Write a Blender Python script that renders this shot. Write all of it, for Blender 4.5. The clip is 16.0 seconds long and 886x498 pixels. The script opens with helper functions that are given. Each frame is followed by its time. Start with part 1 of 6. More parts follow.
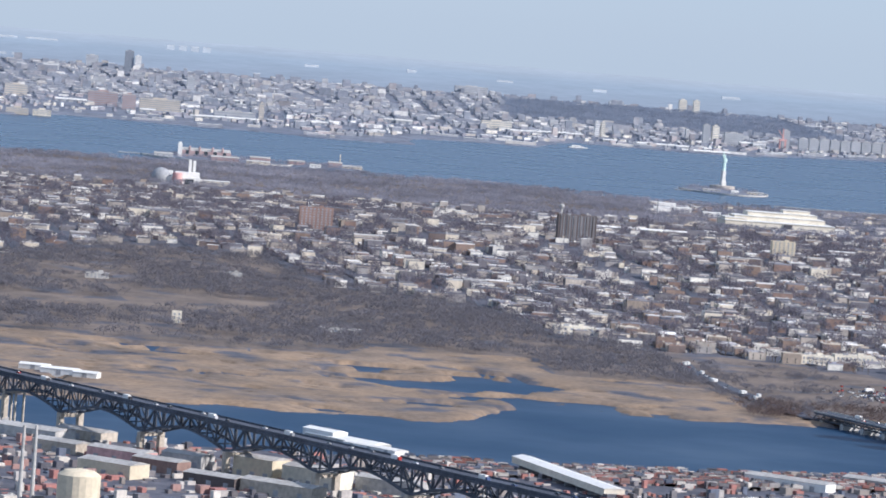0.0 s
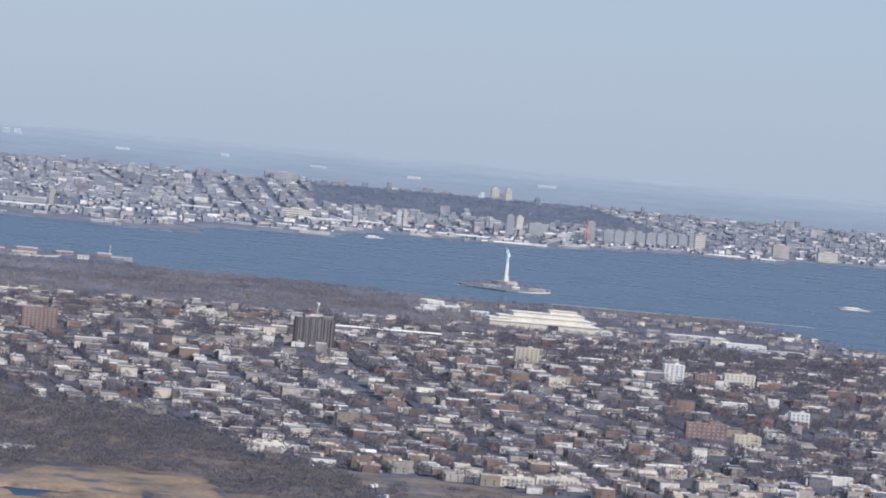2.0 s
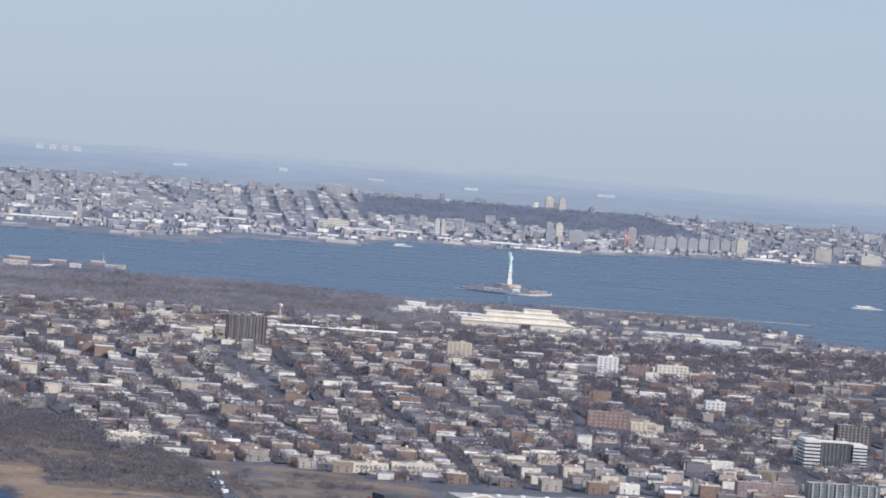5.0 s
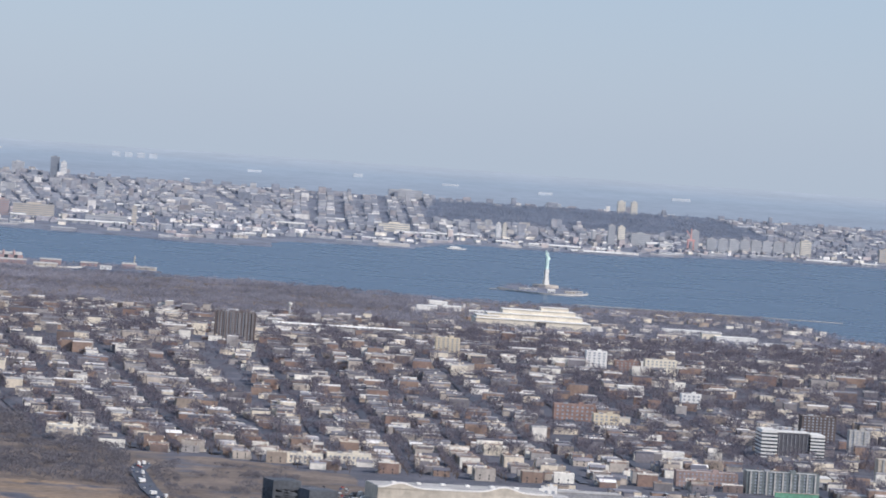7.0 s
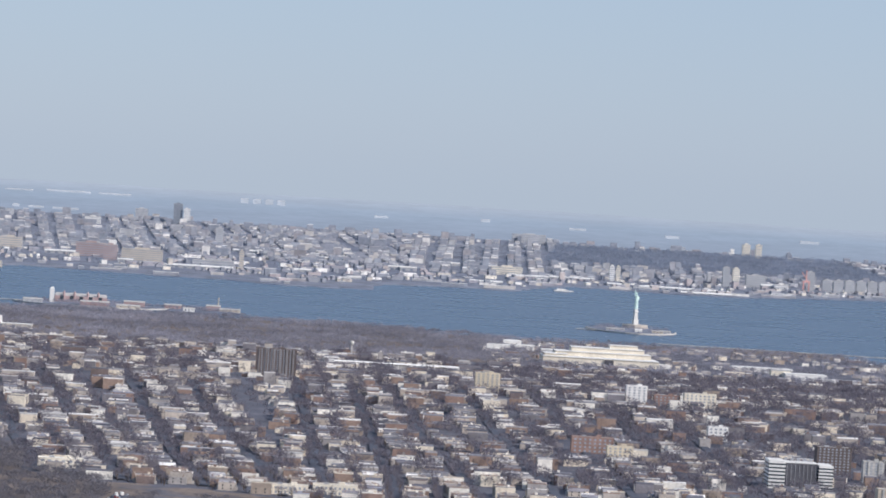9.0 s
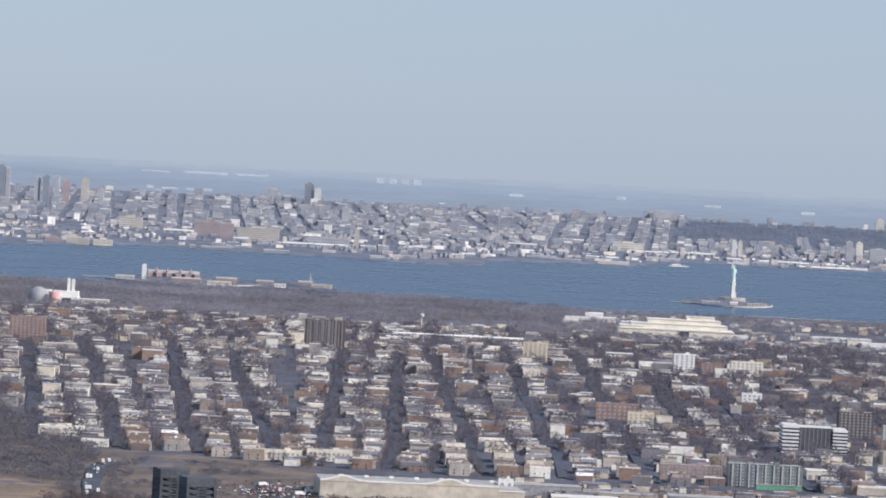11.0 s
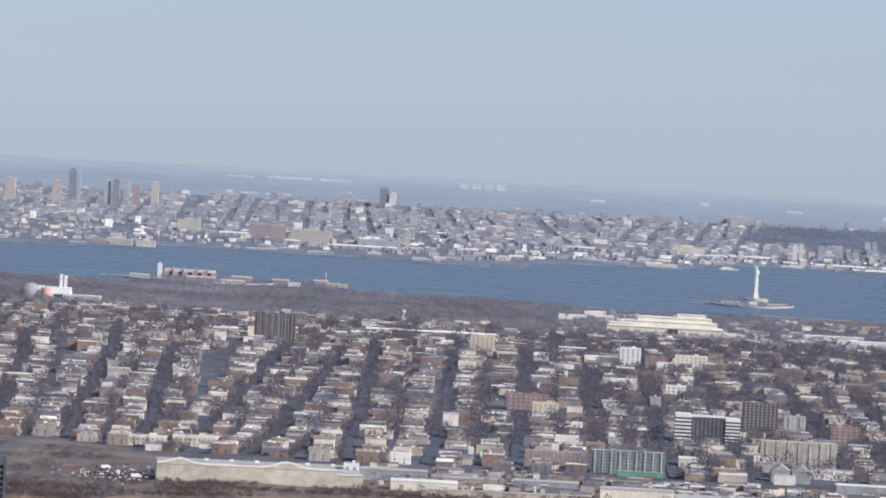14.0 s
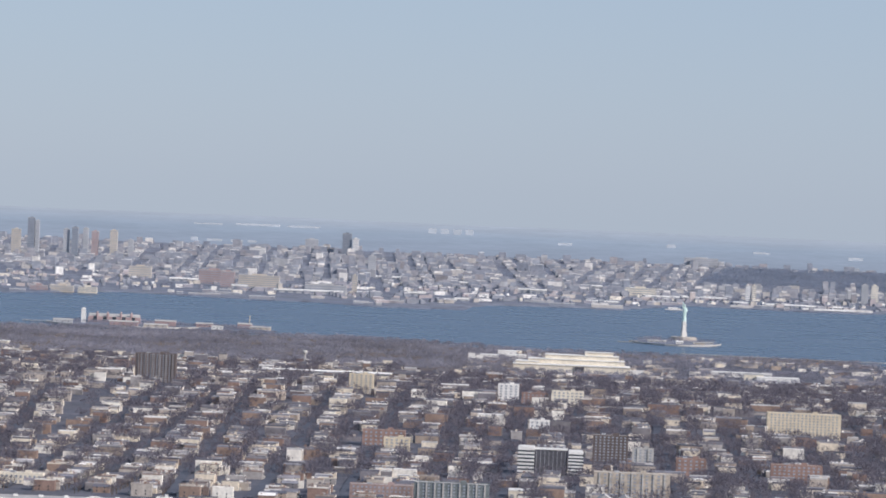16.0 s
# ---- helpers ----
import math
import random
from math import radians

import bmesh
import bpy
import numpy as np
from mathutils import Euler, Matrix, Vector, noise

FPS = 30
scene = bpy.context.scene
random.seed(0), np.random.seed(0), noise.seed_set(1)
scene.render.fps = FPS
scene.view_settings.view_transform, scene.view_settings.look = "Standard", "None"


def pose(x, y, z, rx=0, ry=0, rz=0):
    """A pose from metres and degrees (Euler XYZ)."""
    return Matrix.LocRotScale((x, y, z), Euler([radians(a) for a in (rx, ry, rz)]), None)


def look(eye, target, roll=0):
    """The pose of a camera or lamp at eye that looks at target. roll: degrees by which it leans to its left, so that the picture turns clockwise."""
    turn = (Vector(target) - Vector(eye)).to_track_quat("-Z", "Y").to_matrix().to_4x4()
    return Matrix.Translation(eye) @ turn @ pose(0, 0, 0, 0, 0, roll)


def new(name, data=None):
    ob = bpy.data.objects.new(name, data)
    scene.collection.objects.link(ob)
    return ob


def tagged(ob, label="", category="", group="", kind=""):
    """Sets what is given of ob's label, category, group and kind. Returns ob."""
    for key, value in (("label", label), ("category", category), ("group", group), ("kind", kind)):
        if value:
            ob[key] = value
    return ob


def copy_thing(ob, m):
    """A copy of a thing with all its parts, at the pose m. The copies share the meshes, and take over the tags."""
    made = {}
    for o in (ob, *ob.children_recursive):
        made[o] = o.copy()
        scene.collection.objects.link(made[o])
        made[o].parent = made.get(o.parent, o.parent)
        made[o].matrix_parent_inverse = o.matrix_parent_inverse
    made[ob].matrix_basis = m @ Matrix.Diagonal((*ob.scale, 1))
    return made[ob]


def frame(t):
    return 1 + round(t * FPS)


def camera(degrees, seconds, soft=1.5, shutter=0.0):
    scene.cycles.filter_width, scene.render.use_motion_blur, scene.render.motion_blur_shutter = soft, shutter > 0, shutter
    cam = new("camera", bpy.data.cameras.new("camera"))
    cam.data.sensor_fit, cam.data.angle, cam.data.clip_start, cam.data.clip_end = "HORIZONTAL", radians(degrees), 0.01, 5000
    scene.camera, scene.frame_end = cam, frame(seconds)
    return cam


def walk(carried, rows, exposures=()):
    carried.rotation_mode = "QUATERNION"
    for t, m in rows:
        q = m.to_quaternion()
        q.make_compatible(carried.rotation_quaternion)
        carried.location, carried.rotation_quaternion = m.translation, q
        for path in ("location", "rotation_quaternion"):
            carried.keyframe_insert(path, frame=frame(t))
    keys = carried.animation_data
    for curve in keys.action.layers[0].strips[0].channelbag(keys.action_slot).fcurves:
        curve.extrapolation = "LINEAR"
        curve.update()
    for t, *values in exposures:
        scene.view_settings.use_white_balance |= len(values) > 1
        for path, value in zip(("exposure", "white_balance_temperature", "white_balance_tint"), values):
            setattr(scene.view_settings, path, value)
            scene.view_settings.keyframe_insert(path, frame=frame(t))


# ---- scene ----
# An aerial view across a river, a town, a bay with two islands and a far city.
# The far city lies 13 to 19 km off, past the reach of the lens (5 km), so the
# whole place stands at a quarter of full size. All numbers below are real
# metres (x to the right, y ahead, origin at the foot of the statue); S scales.
S = 0.25
OX, OY = 980.0, 9363.0

cam = camera(11.977, 16.0, soft=1.8)
walk(cam, [
    (0.0, look((-185.78, -50.61, 83.01), (45.3, 1976.9, -25.9), 4.51)),
    (0.5, look((-174.19, -35.84, 85.05), (94.2, 1972.8, -24.8), 4.80)),
    (1.0, look((-162.59, -21.06, 87.56), (132.8, 1970.9, -13.9), 5.20)),
    (1.5, look((-150.99, -8.78, 91.34), (151.6, 1971.4, 8.1), 5.42)),
    (2.0, look((-139.40, -4.21, 92.55), (153.7, 1974.0, 29.3), 5.30)),
    (2.5, look((-127.80, -3.23, 91.99), (150.7, 1976.7, 43.8), 5.08)),
    (3.0, look((-116.20, -2.95, 91.34), (149.5, 1978.8, 45.7), 4.75)),
    (3.5, look((-104.60, -2.67, 90.71), (155.2, 1979.7, 39.3), 4.68)),
    (4.0, look((-93.00, -2.40, 90.08), (162.1, 1980.4, 32.7), 4.67)),
    (4.2, look((-88.36, -2.29, 89.83), (164.3, 1980.8, 30.8), 4.62)),
    (6.5, look((-34.99, -1.00, 87.11), (154.0, 1989.2, 30.5), 4.03)),
    (7.0, look((-23.38, -0.72, 86.55), (154.9, 1990.5, 28.8), 3.98)),
    (7.5, look((-11.78, -0.44, 85.99), (153.8, 1991.9, 29.0), 3.93)),
    (8.0, look((-0.17, -0.16, 85.45), (147.5, 1993.7, 32.6), 4.03)),
    (8.5, look((11.43, 0.12, 84.92), (135.4, 1995.7, 38.9), 3.87)),
    (9.0, look((23.04, 0.40, 84.40), (119.2, 1997.7, 44.9), 3.52)),
    (9.2, look((27.68, 0.51, 84.19), (111.8, 1998.4, 45.9), 3.49)),
    (11.3, look((76.44, 1.69, 82.14), (83.6, 2000.9, 25.9), 2.95)),
    (11.5, look((81.09, 1.81, 81.95), (86.4, 2000.9, 23.0), 2.96)),
    (12.0, look((92.70, 2.09, 81.49), (97.4, 2001.0, 15.8), 3.26)),
    (12.5, look((104.31, 2.37, 81.04), (104.3, 2001.1, 10.4), 3.53)),
    (13.0, look((115.92, 2.66, 80.61), (101.9, 2001.4, 9.9), 3.59)),
    (13.5, look((127.53, 2.94, 80.18), (92.3, 2001.6, 17.1), 3.42)),
    (14.0, look((139.15, 3.22, 79.76), (81.0, 2001.7, 29.1), 3.07)),
    (14.5, look((150.76, 3.51, 79.36), (79.4, 2001.9, 42.2), 2.77)),
    (15.0, look((162.37, 3.79, 78.96), (91.8, 2002.3, 49.9), 2.52)),
    (15.5, look((173.99, 4.08, 78.58), (111.5, 2002.9, 51.6), 2.39)),
    (16.0, look((185.61, 4.36, 78.20), (121.0, 2003.1, 50.2), 2.42)),
], exposures=[(0.0, 0.17, 5860, 13.0), (1.0, 0.22, 5895, 13.2), (1.5, 0.14, 5930, 13.5), (2.5, -0.12, 6000, 14.0), (3.0, -0.09, 6010, 14.0), (3.5, 0.05, 6030, 14.0), (4.0, 0.04, 6050, 14.0), (8.0, 0.0, 6100, 14.0), (11.5, -0.06, 6120, 14.3), (13.0, 0.0, 6130, 14.5), (14.0, -0.05, 6150, 14.5), (14.5, -0.12, 6165, 14.8), (15.0, -0.16, 6180, 15.0), (16.0, -0.12, 6200, 15.0)])

# ---- sky, sun, exposure ----
SUN_AZ, SUN_EL = 119.0, 33.0
world = bpy.data.worlds.new("sky")
scene.world = world
world.use_nodes = True
wn = world.node_tree.nodes
sky = wn.new("ShaderNodeTexSky")
sky.sky_type = "NISHITA"
sky.sun_disc = False
sky.sun_elevation, sky.sun_rotation = radians(SUN_EL), radians(SUN_AZ)
sky.air_density, sky.dust_density, sky.ozone_density = 1.0, 0.3, 5.0
# thin even haze over the whole sky
haze = wn.new("ShaderNodeMix")
haze.data_type = "RGBA"
haze.inputs["Factor"].default_value = 0.66
haze.inputs["B"].default_value = (4.6, 5.6, 6.9, 1.0)
world.node_tree.links.new(sky.outputs[0], haze.inputs["A"])
world.node_tree.links.new(haze.outputs["Result"], wn["Background"].inputs[0])
wn["Background"].inputs[1].default_value = 0.10
sun = new("sun", bpy.data.lights.new("sun", "SUN"))
sun.data.energy, sun.data.angle, sun.data.color = 4.9, radians(0.6), (1.0, 0.90, 0.78)
sa, se = radians(SUN_AZ), radians(SUN_EL)
sun.matrix_world = look((0, 0, 900), Vector((0, 0, 900)) - Vector((math.sin(sa) * math.cos(se), math.cos(sa) * math.cos(se), math.sin(se))))


# ---- materials ----
def nodes_of(name, rough, metal=0.0):
    m = bpy.data.materials.new(name)
    m.use_nodes = True
    nt = m.node_tree
    b = nt.nodes["Principled BSDF"]
    b.inputs["Roughness"].default_value = rough
    b.inputs["Metallic"].default_value = metal
    b.inputs["Specular IOR Level"].default_value = 0.3
    return m, nt, b


def rgb(c):
    return (c[0], c[1], c[2], 1.0)


def grain(nt, base, amount, scales, detail=3.0):
    """Multiply a colour socket by noise at two scales (sizes in real metres)."""
    geo = nt.nodes.new("ShaderNodeNewGeometry")
    sock = base
    for size in scales:
        n = nt.nodes.new("ShaderNodeTexNoise")
        n.inputs["Scale"].default_value = 1.0 / (size * S)
        n.inputs["Detail"].default_value = detail
        nt.links.new(geo.outputs["Position"], n.inputs["Vector"])
        r = nt.nodes.new("ShaderNodeMapRange")
        r.inputs["From Min"].default_value, r.inputs["From Max"].default_value = 0.3, 0.7
        r.inputs["To Min"].default_value, r.inputs["To Max"].default_value = 1 - amount, 1 + amount
        nt.links.new(n.outputs["Fac"], r.inputs["Value"])
        mix = nt.nodes.new("ShaderNodeMix")
        mix.data_type, mix.blend_type = "RGBA", "MULTIPLY"
        mix.inputs["Factor"].default_value = 1.0
        nt.links.new(sock, mix.inputs["A"])
        nt.links.new(r.outputs["Result"], mix.inputs["B"])
        sock = mix.outputs["Result"]
    return sock


def plain(name, colour, rough=0.8, metal=0.0, amount=0.18, scales=(3.0, 25.0)):
    m, nt, b = nodes_of(name, rough, metal)
    c = nt.nodes.new("ShaderNodeRGB")
    c.outputs[0].default_value = rgb(colour)
    nt.links.new(grain(nt, c.outputs[0], amount, scales), b.inputs["Base Color"])
    return m


def palette(name, colours, rough=0.8, by_object=False, amount=0.15, scales=(3.0, 18.0)):
    """A paint that differs from piece to piece, picked from a short list of colours."""
    m, nt, b = nodes_of(name, rough)
    if by_object:
        src = nt.nodes.new("ShaderNodeObjectInfo").outputs["Random"]
    else:
        src = nt.nodes.new("ShaderNodeNewGeometry").outputs["Random Per Island"]
    ramp = nt.nodes.new("ShaderNodeValToRGB")
    ramp.color_ramp.interpolation = "CONSTANT"
    el = ramp.color_ramp.elements
    while len(el) < len(colours):
        el.new(0.5)
    for i, c in enumerate(colours):
        el[i].position = i / len(colours)
        el[i].color = rgb(c)
    nt.links.new(src, ramp.inputs["Fac"])
    nt.links.new(grain(nt, ramp.outputs["Color"], amount, scales), b.inputs["Base Color"])
    return m


WALLS = [(0.74, 0.67, 0.55), (0.82, 0.78, 0.71), (0.30, 0.22, 0.18), (0.36, 0.34, 0.33), (0.27, 0.19, 0.16), (0.21, 0.20, 0.21), (0.78, 0.75, 0.68),
         (0.40, 0.36, 0.32), (0.36, 0.30, 0.25), (0.22, 0.21, 0.23), (0.72, 0.64, 0.52), (0.19, 0.15, 0.14), (0.44, 0.40, 0.36), (0.52, 0.46, 0.40)]
ROOFS = [(0.52, 0.51, 0.50), (0.145, 0.15, 0.18), (0.255, 0.258, 0.295), (0.105, 0.11, 0.138), (0.78, 0.765, 0.74),
         (0.19, 0.193, 0.225), (0.34, 0.335, 0.35), (0.125, 0.125, 0.152), (0.235, 0.225, 0.245)]
# far walls with aerial haze mixed into the paint: greyed and bluer
HAZED_WALLS = [(0.32, 0.345, 0.395), (0.25, 0.275, 0.325), (0.40, 0.41, 0.43), (0.27, 0.295, 0.345), (0.34, 0.34, 0.37), (0.30, 0.325, 0.375), (0.52, 0.50, 0.48), (0.31, 0.325, 0.365),
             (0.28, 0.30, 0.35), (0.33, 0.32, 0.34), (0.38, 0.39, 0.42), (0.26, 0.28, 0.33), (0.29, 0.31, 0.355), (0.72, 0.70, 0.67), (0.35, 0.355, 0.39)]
M = dict(
    wall=palette("house_wall_paint", WALLS), roof=palette("flat_roof_felt", ROOFS, 0.9),
    wall_o=palette("house_wall_paint_single", WALLS, by_object=True), roof_o=palette("flat_roof_felt_single", ROOFS, 0.9, by_object=True),
    # far city walls and roofs carry the haze in their colours
    far_wall=palette("hazed_city_wall", HAZED_WALLS, 0.85, scales=(12.0, 60.0)),
    far_roof=palette("hazed_city_roof", [(0.31, 0.32, 0.36), (0.27, 0.28, 0.32), (0.42, 0.43, 0.46), (0.25, 0.26, 0.30), (0.29, 0.30, 0.34), (0.78, 0.78, 0.77), (0.27, 0.28, 0.32)], 0.9, scales=(12.0, 60.0)),
    brush=palette("brown_brush", [(0.16, 0.122, 0.115), (0.19, 0.14, 0.125), (0.135, 0.112, 0.115)], 0.95),
    # hill twigs, blue-grey with distance haze put into the colour
    hill_twig=palette("hazed_hill_twigs", [(0.27, 0.31, 0.38), (0.285, 0.32, 0.39), (0.255, 0.295, 0.37)], 0.95, scales=(40.0, 200.0)),
    # town twigs, with the blue of haze put into their brown
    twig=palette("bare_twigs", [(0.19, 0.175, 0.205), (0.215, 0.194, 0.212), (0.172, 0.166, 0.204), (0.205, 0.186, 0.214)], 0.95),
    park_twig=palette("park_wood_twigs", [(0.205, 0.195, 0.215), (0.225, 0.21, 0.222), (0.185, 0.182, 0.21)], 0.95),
    # far street trees, tinted blue for the haze in front of them
    far_city_twig=palette("hazed_city_twigs", [(0.20, 0.215, 0.265), (0.22, 0.23, 0.275), (0.185, 0.205, 0.255)], 0.95, scales=(40.0, 200.0)),
    quay_wall=palette("far_quay_wall", [(0.46, 0.42, 0.41), (0.30, 0.31, 0.35), (0.80, 0.79, 0.76), (0.27, 0.29, 0.33), (0.74, 0.70, 0.62), (0.50, 0.47, 0.43), (0.31, 0.31, 0.35), (0.42, 0.38, 0.39), (0.25, 0.27, 0.31), (0.33, 0.34, 0.38)], 0.85, scales=(12.0, 60.0)),
    # glass paled by painted haze, on town blocks and far towers alike
    far_glass=plain("hazed_window_glass", (0.31, 0.34, 0.385), 0.3, amount=0.1),
    # pale blue-grey, haze included, for the farthest blocks
    far_pale=plain("far_hazed_pale", (0.50, 0.54, 0.58), 0.9, amount=0.1, scales=(30.0, 200.0)),
    mall_cream=plain("weathered_cream_render", (0.50, 0.46, 0.39), 0.85, amount=0.16, scales=(6.0, 30.0)),
    rose=plain("rose_brick", (0.33, 0.25, 0.235), 0.85),
    slate=plain("grey_green_glazing", (0.17, 0.195, 0.20), 0.4),
    fort=plain("fort_stone", (0.40, 0.365, 0.33), 0.9),
    # far brick, slate and stone, their colours dulled to imitate haze
    far_brick=plain("far_hazed_brick", (0.40, 0.30, 0.295), 0.9, amount=0.1, scales=(20.0, 100.0)),
    far_buff=plain("far_hazed_buff", (0.58, 0.52, 0.44), 0.9, amount=0.1, scales=(20.0, 100.0)),
    far_slate=plain("far_hazed_slate", (0.22, 0.25, 0.30), 0.7, amount=0.1, scales=(20.0, 100.0)),
    far_stone=plain("far_hazed_stone", (0.44, 0.45, 0.47), 0.9, amount=0.1, scales=(20.0, 100.0)),
    stripe=plain("weathered_brown_concrete", (0.23, 0.21, 0.205), 0.85),
    # paler, bluer copy of the twigs, with distance haze in the colour
    far_twig=palette("hazed_far_twigs", [(0.31, 0.305, 0.35), (0.325, 0.315, 0.355), (0.295, 0.295, 0.345)], 0.95, amount=0.24, scales=(45.0, 260.0)),
    bark=plain("bark", (0.13, 0.10, 0.08), 0.95),
    white=plain("white_sheet_metal", (0.78, 0.77, 0.74), 0.55, amount=0.08),
    cream=plain("cream_render", (0.76, 0.70, 0.58), 0.8, amount=0.10),
    yellow=plain("yellow_brick", (0.64, 0.56, 0.42), 0.85, amount=0.10),
    tan=plain("tan_block", (0.47, 0.415, 0.345), 0.85),
    brick=plain("red_brick", (0.295, 0.20, 0.172), 0.85),
    brown=plain("brown_brick", (0.13, 0.108, 0.105), 0.85, amount=0.12),
    concrete=plain("concrete", (0.46, 0.45, 0.43), 0.85),
    grey=plain("grey_cladding", (0.34, 0.35, 0.37), 0.7),
    dark=plain("dark_cladding", (0.10, 0.10, 0.115), 0.6),
    glass=plain("window_glass", (0.05, 0.065, 0.08), 0.12, amount=0.1),
    felt=plain("roof_felt", (0.40, 0.39, 0.38), 0.9),
    lightfelt=plain("pale_roof_membrane", (0.68, 0.67, 0.64), 0.85, amount=0.10),
    green=plain("green_netting", (0.16, 0.36, 0.25), 0.8),
    copper=plain("green_copper_patina", (0.56, 0.72, 0.68), 0.7, amount=0.10),
    granite=plain("pale_granite", (0.58, 0.58, 0.56), 0.85, amount=0.10),
    steel=plain("dark_painted_steel", (0.075, 0.088, 0.112), 0.6, amount=0.25),
    tower_steel=plain("grey_green_steel", (0.078, 0.086, 0.1), 0.6, amount=0.25),
    # asphalt colour leans blue to imitate haze over shaded streets
    asphalt=plain("asphalt", (0.08, 0.09, 0.118), 0.9),
    pink=plain("faded_red_panel", (0.60, 0.36, 0.34), 0.7),
    rust=palette("container_paint", [(0.30, 0.14, 0.12), (0.20, 0.19, 0.20), (0.12, 0.14, 0.19), (0.46, 0.43, 0.41), (0.32, 0.20, 0.18), (0.10, 0.10, 0.12), (0.36, 0.17, 0.15), (0.28, 0.25, 0.23), (0.14, 0.13, 0.14), (0.58, 0.54, 0.49)], 0.6),
    car_lot=palette("parked_car_paint", [(0.75, 0.75, 0.75), (0.05, 0.05, 0.06), (0.3, 0.31, 0.33), (0.42, 0.06, 0.05), (0.62, 0.62, 0.64), (0.08, 0.12, 0.24), (0.8, 0.8, 0.78)], 0.35),
    car=palette("car_paint", [(0.7, 0.7, 0.7), (0.05, 0.05, 0.06), (0.25, 0.26, 0.28), (0.4, 0.05, 0.04), (0.6, 0.6, 0.62), (0.07, 0.1, 0.2)], 0.35, by_object=True),
)


def water_material(name, calm, rough):
    """Wind-ruffled water; calm and rough are the gloss of its slicks and of its ruffled patches."""
    m, nt, b = nodes_of(name, 0.18)
    b.inputs["Base Color"].default_value = (0.013, 0.045, 0.10, 1)
    b.inputs["IOR"].default_value = 1.33
    b.inputs["Specular IOR Level"].default_value = 0.235
    geo = nt.nodes.new("ShaderNodeNewGeometry")
    big = nt.nodes.new("ShaderNodeTexNoise")
    big.inputs["Scale"].default_value, big.inputs["Detail"].default_value = 1 / (180 * S), 4
    nt.links.new(geo.outputs["Position"], big.inputs["Vector"])
    mr = nt.nodes.new("ShaderNodeMapRange")
    mr.inputs["From Min"].default_value, mr.inputs["From Max"].default_value = 0.3, 0.7
    mr.inputs["To Min"].default_value, mr.inputs["To Max"].default_value = calm, rough
    nt.links.new(big.outputs["Fac"], mr.inputs["Value"])
    nt.links.new(mr.outputs["Result"], b.inputs["Roughness"])
    fine = nt.nodes.new("ShaderNodeTexNoise")
    fine.inputs["Scale"].default_value, fine.inputs["Detail"].default_value = 1 / (9 * S), 5
    nt.links.new(geo.outputs["Position"], fine.inputs["Vector"])
    bump = nt.nodes.new("ShaderNodeBump")
    bump.inputs["Strength"].default_value, bump.inputs["Distance"].default_value = 0.07, 2.2 * S
    nt.links.new(fine.outputs["Fac"], bump.inputs["Height"])
    nt.links.new(bump.outputs["Normal"], b.inputs["Normal"])
    return m


def ground_material():
    """Soil, reeds, bare woodland floor, town ground and haze-tinted far ground, blended by the zone weights of the
    sheet.
    """
    m, nt, b = nodes_of("ground_cover", 0.95)
    geo = nt.nodes.new("ShaderNodeNewGeometry")
    att = nt.nodes.new("ShaderNodeAttribute")
    att.attribute_name = "zone"
    sep = nt.nodes.new("ShaderNodeSeparateColor")
    nt.links.new(att.outputs["Color"], sep.inputs[0])

    def colour_pair(a, c, size):
        n = nt.nodes.new("ShaderNodeTexNoise")
        n.inputs["Scale"].default_value, n.inputs["Detail"].default_value = 1 / (size * S), 6
        n.inputs["Roughness"].default_value = 0.65
        nt.links.new(geo.outputs["Position"], n.inputs["Vector"])
        r = nt.nodes.new("ShaderNodeMapRange")
        r.inputs["From Min"].default_value, r.inputs["From Max"].default_value = 0.35, 0.65
        nt.links.new(n.outputs["Fac"], r.inputs["Value"])
        x = nt.nodes.new("ShaderNodeMix")
        x.data_type = "RGBA"
        x.inputs["A"].default_value, x.inputs["B"].default_value = rgb(a), rgb(c)
        nt.links.new(r.outputs["Result"], x.inputs["Factor"])
        return x.outputs["Result"]

    edge = nt.nodes.new("ShaderNodeTexNoise")
    edge.inputs["Scale"].default_value, edge.inputs["Detail"].default_value = 1 / (45 * S), 5
    nt.links.new(geo.outputs["Position"], edge.inputs["Vector"])
    # town soil, tinted blue in place of haze
    sock = colour_pair((0.078, 0.083, 0.108), (0.12, 0.122, 0.146), 30)
    # Blue is far ground with aerial haze mixed into its colour
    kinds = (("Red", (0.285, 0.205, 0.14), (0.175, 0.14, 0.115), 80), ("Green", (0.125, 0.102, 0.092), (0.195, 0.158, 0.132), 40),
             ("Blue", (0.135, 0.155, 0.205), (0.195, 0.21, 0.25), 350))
    for chan, a, c, size in kinds:
        add = nt.nodes.new("ShaderNodeMath")
        add.operation = "ADD"
        nt.links.new(sep.outputs[chan], add.inputs[0])
        nt.links.new(edge.outputs["Fac"], add.inputs[1])
        r = nt.nodes.new("ShaderNodeMapRange")
        r.inputs["From Min"].default_value, r.inputs["From Max"].default_value = 0.92, 1.08
        nt.links.new(add.outputs[0], r.inputs["Value"])
        x = nt.nodes.new("ShaderNodeMix")
        x.data_type = "RGBA"
        nt.links.new(r.outputs["Result"], x.inputs["Factor"])
        nt.links.new(sock, x.inputs["A"])
        nt.links.new(colour_pair(a, c, size), x.inputs["B"])
        sock = x.outputs["Result"]
    nt.links.new(grain(nt, sock, 0.2, (6.0, 90.0)), b.inputs["Base Color"])
    return m


